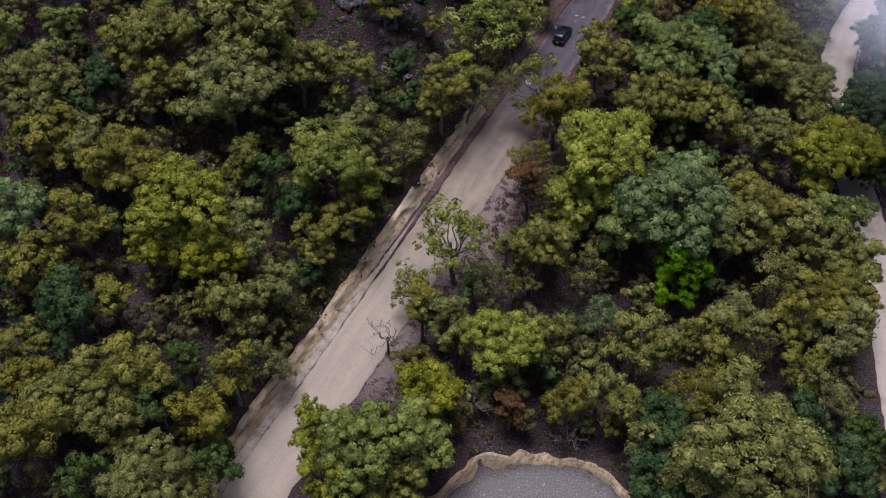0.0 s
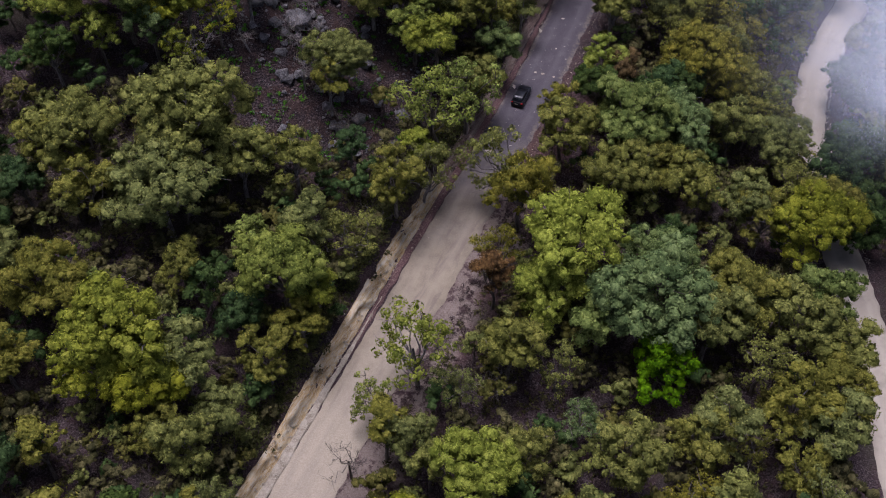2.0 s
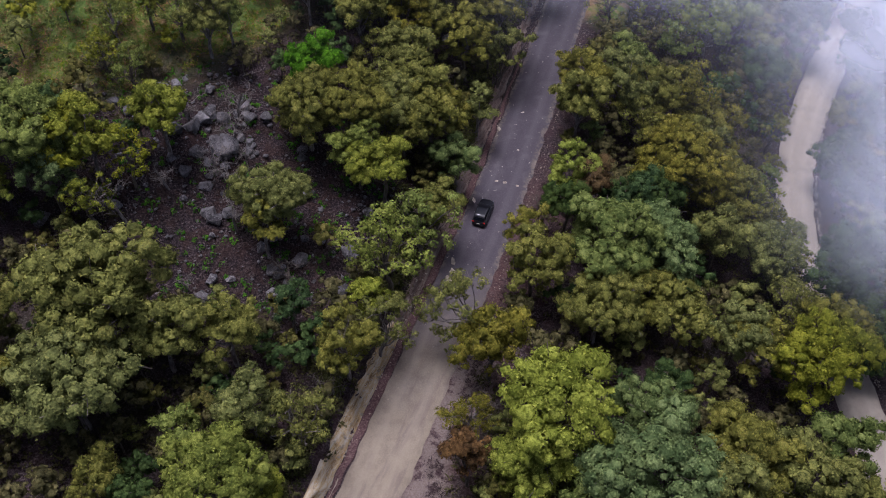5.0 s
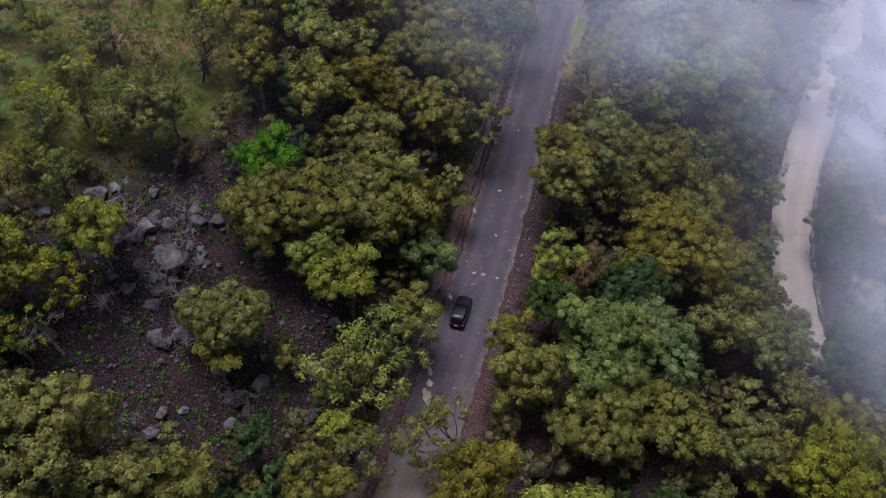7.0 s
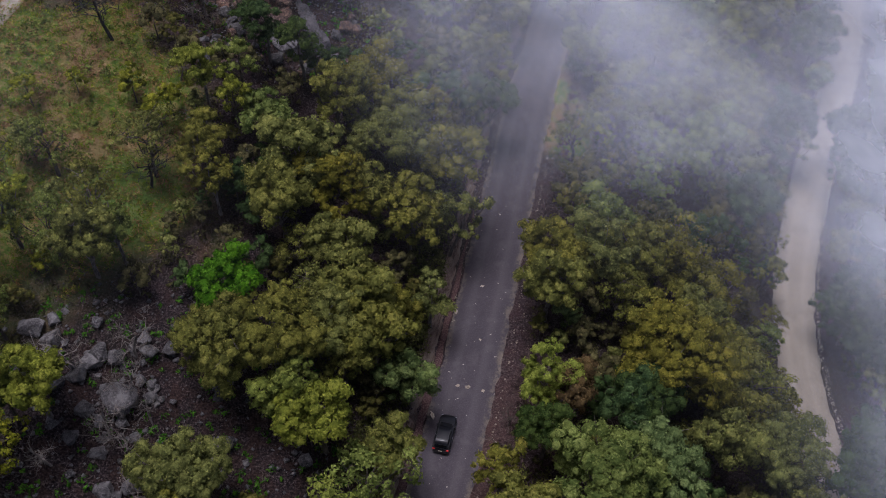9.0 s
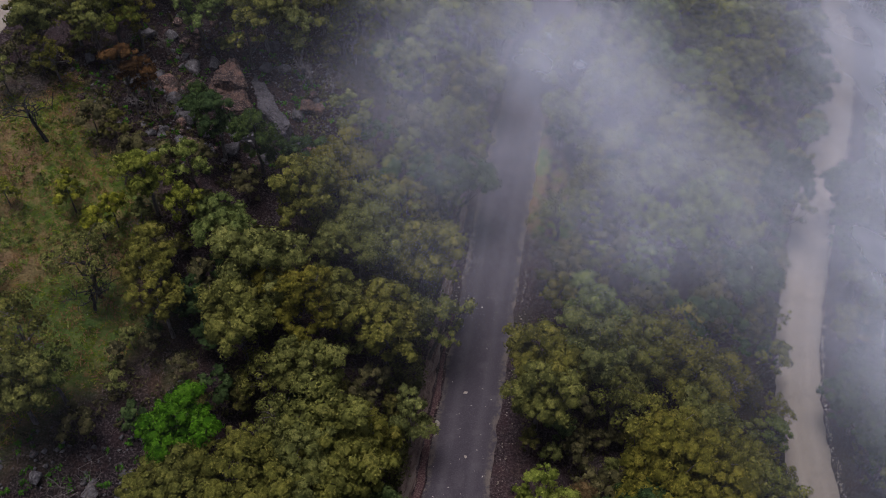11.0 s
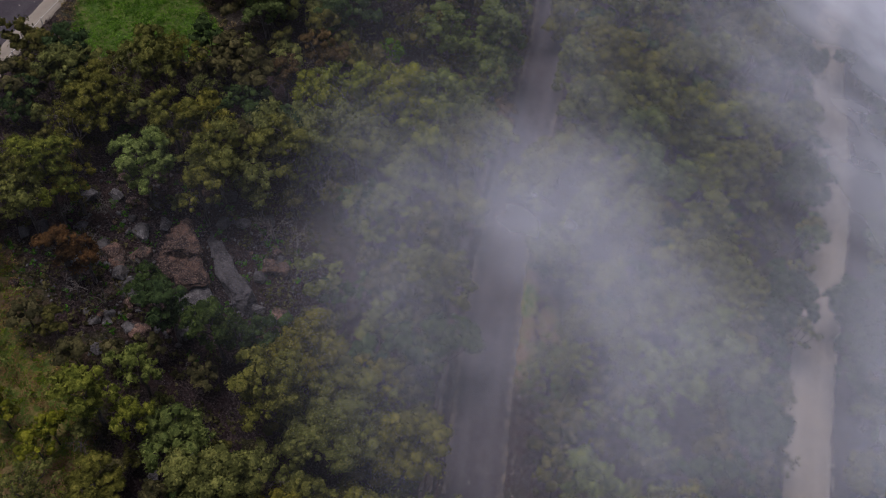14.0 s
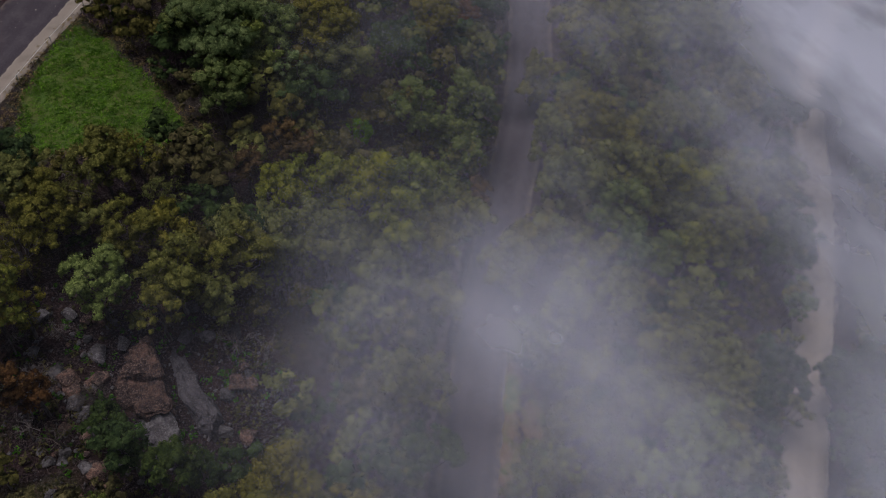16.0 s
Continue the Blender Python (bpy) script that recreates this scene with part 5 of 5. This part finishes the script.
def block(x0, x1, y0, y1, z0, z1, bevel=0.02):
    bm = bmesh.new()
    bmesh.ops.create_cube(bm, size=1.0)
    for v in bm.verts:
        v.co = ((x0 + x1) / 2 + v.co.x * (x1 - x0), (y0 + y1) / 2 + v.co.y * (y1 - y0), (z0 + z1) / 2 + v.co.z * (z1 - z0))
    bmesh.ops.bevel(bm, geom=bm.edges[:], offset=bevel, segments=2, affect="EDGES")
    return bm


def pane(a, b, c, d, out, name, material, parent, label=""):
    """A glazed quad, 2 cm thick, its outer face pushed out along a direction."""
    o = np.array(out, float) * 0.02
    q = [np.array(p, float) for p in (a, b, c, d)]
    v = [p for p in q] + [p + o for p in q]
    f = [(0, 1, 2, 3), (7, 6, 5, 4), (0, 4, 5, 1), (1, 5, 6, 2), (2, 6, 7, 3), (3, 7, 4, 0)]
    return part(name, mesh(name, v, f, material), None, parent, label)


def build_car():
    car = tagged(new("car"), "black compact station wagon driving along the road", "car")
    stations = [(-2.12, 0.70, 0.42, 0.78), (-2.05, 0.84, 0.30, 0.95), (-1.7, 0.90, 0.24, 1.00), (-0.8, 0.92, 0.22, 1.00), (0.3, 0.92, 0.22, 0.99), (0.9, 0.91, 0.22, 0.97), (1.5, 0.89, 0.24, 0.91), (1.92, 0.82, 0.28, 0.82), (2.10, 0.66, 0.36, 0.70)]
    v, f = ring_loft([rounded_section(x, h, lo, hi, 0.14, 0.03) for x, h, lo, hi in stations])
    body = part("body", mesh("body", v, f, PAINT, True), None, car, "glossy black bodywork")
    cabin = [(-2.00, 0.70, 0.93, 1.10), (-1.78, 0.70, 0.93, 1.44), (-1.2, 0.69, 0.93, 1.52), (-0.3, 0.69, 0.93, 1.53), (0.25, 0.67, 0.93, 1.47), (0.75, 0.68, 0.93, 1.16), (1.05, 0.70, 0.90, 0.98)]
    v, f = ring_loft([rounded_section(x, h, lo, hi, 0.04 if hi < 1.2 else 0.10, 0.02) for x, h, lo, hi in cabin])
    part("cabin", mesh("cabin", v, f, PAINT, True), None, car)
    v, f = ring_loft([rounded_section(x, h, lo, hi, 0.03, 0.03) for x, h, lo, hi in ((-1.84, 0.60, 1.45, 1.49), (-1.2, 0.64, 1.50, 1.55), (-0.3, 0.64, 1.51, 1.56), (0.22, 0.58, 1.46, 1.50))])
    part("roof", mesh("roof", v, f, PAINT, True), None, car)
    pane((0.97, -0.60, 1.03), (0.97, 0.60, 1.03), (0.30, 0.56, 1.47), (0.30, -0.56, 1.47), (0.55, 0, 0.85), "windscreen", GLASS, car, "dark reflecting windscreen")
    pane((-2.0, 0.58, 1.10), (-2.0, -0.58, 1.10), (-1.80, -0.56, 1.43), (-1.80, 0.56, 1.43), (-0.9, 0, 0.5), "rear_window", GLASS, car, "dark tinted rear window")
    for s in (1, -1):
        for x0, x1, x2, x3 in ((-1.75, -1.15, -1.12, -1.66), (-1.08, -0.35, -0.35, -1.05), (-0.28, 0.72, 0.25, -0.28)):
            q = [(x0, s * 0.705, 1.03), (x1, s * 0.705, 1.03), (x2, s * 0.69, 1.40), (x3, s * 0.69, 1.40)]
            pane(*(q if s < 0 else q[::-1]), (0, s, 0.15), "side_window", GLASS, car, "dark tinted side window")
        part("roof_rail", block(-1.6, 0.05, s * 0.60 - 0.02, s * 0.60 + 0.02, 1.54, 1.59, 0.012), TRIM, car)
        part("wing_mirror", block(0.52, 0.70, s * 0.93 - 0.10, s * 0.93 + 0.10, 0.98, 1.12, 0.04), PAINT, car)
        part("tail_light", block(-2.13, -1.98, s * 0.70 - 0.15, s * 0.70 + 0.13, 0.80, 0.95, 0.03), TAIL, car, "red tail light")
        part("headlight", block(1.86, 2.02, s * 0.62 - 0.17, s * 0.62 + 0.16, 0.66, 0.79, 0.03), LENS, car, "clear headlight")
        part("door_handle", block(-0.55, -0.38, s * 0.925 - 0.02, s * 0.925 + 0.02, 0.83, 0.86, 0.008), ALLOY, car, "bright metal door handle")
        for x in (-1.32, 1.32):
            wheel = part("wheel", mesh("wheel", *lathe([(0.05, -0.02), (0.22, -0.02), (0.22, 0.02), (0.05, 0.02)], 12), TRIM), None, car)
            part("tyre", mesh("tyre", *lathe([(0.21, -0.10), (0.31, -0.105), (0.335, -0.07), (0.335, 0.07), (0.31, 0.105), (0.21, 0.10)]), TYRE, True), None, wheel, "black rubber tyre")
            spokes = joined([(np.array(lathe([(0.23, s * 0.06), (0.23, s * 0.10), (0.19, s * 0.10)])[0]), lathe([(0.23, s * 0.06), (0.23, s * 0.10), (0.19, s * 0.10)])[1])] + [tube([(0, s * 0.07, 0), (0.21 * math.cos(a), s * 0.085, 0.21 * math.sin(a))], [0.035, 0.025], 5) for a in np.arange(5) * 1.2566])
            part("rim", mesh("rim", *spokes, ALLOY, True), None, wheel, "silver five-spoke alloy rim")
            wheel.location = (x, s * 0.80, 0.335)
    part("rear_bumper", block(-2.20, -2.02, -0.80, 0.80, 0.34, 0.58, 0.06), PAINT, car)
    part("front_bumper", block(1.98, 2.16, -0.72, 0.72, 0.32, 0.54, 0.06), PAINT, car)
    part("grille", block(2.05, 2.13, -0.42, 0.42, 0.56, 0.68, 0.02), TRIM, car)
    part("plate", block(-2.16, -2.10, -0.20, 0.20, 0.62, 0.72, 0.005), PLATE, car, "plain pale plate")
    y = 121.8
    x = float(upper_x(y)) - 1.1
    slope = float(upper_x(y + 1) - upper_x(y - 1)) / 2
    car.matrix_basis = Matrix.Translation((x, y, float(upper_z(y)) + 0.11)) @ Matrix.Rotation(math.atan2(1, slope), 4, "Z")


build_car()

# ---- the fence by the hilltop road ----
def build_fence():
    fence = tagged(new("roadside_fence"), "weathered white post and rail fence beside the hilltop road", "fence")
    ys = np.arange(198.8, 246, 5.6)
    pts = [(float(hilltop_x(y)) + 6.6, float(y) - 0.4) for y in ys]
    for x, y in pts:
        z = float(ground_z(x, y))
        part("post", block(x - 0.05, x + 0.05, y - 0.05, y + 0.05, z - 0.3, z + 0.95, 0.012), WHITE, fence)
    for (x0, y0), (x1, y1) in zip(pts, pts[1:]):
        v, f = tube([(x0, y0, float(ground_z(x0, y0)) + 0.85), (x1, y1, float(ground_z(x1, y1)) + 0.85)], [0.022, 0.022], 6)
        part("rail", mesh("rail", v, f, WHITE), None, fence)


build_fence()

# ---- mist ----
# haze painted into the veils' opacity: x, y, reach in x and y, density
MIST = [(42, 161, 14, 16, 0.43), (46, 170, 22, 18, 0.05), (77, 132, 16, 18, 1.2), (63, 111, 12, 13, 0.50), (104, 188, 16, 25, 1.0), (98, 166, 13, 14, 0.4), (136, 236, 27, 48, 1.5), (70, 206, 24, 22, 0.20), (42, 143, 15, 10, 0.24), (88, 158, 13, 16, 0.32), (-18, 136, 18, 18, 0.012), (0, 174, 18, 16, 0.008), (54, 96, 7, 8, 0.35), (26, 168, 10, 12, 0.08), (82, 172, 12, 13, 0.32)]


def build_mist():
    """One low bank of cloud above the treetops, thick in places and thin elsewhere, as two loose veils."""
    X, Y = np.meshgrid(np.arange(-50, 190.1, 2.0), np.arange(70, 300.1, 2.0))
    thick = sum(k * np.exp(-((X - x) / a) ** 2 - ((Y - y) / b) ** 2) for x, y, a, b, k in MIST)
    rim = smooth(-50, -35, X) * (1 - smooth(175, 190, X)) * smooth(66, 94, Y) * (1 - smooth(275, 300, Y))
    verts, faces = [], []
    for k, lift in enumerate((-1.6, 1.6)):
        Z = 23 + lift - 20 * np.clip((X - 52) / 80, 0, 1.3) + 17 * smooth(0, 1, (22 - X) / 38) + 0.6 * ripple(X, Y, 45, 71 + k)
        verts.append(np.stack([X.ravel(), Y.ravel(), Z.ravel()], 1))
        faces.append(strip(X.shape) + k * X.size)
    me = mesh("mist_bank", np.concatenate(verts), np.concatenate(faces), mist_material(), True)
    me.attributes.new("painted_haze", "FLOAT", "POINT").data.foreach_set("value", np.tile((0.5 * thick * rim).ravel(), 2).astype(np.float32))
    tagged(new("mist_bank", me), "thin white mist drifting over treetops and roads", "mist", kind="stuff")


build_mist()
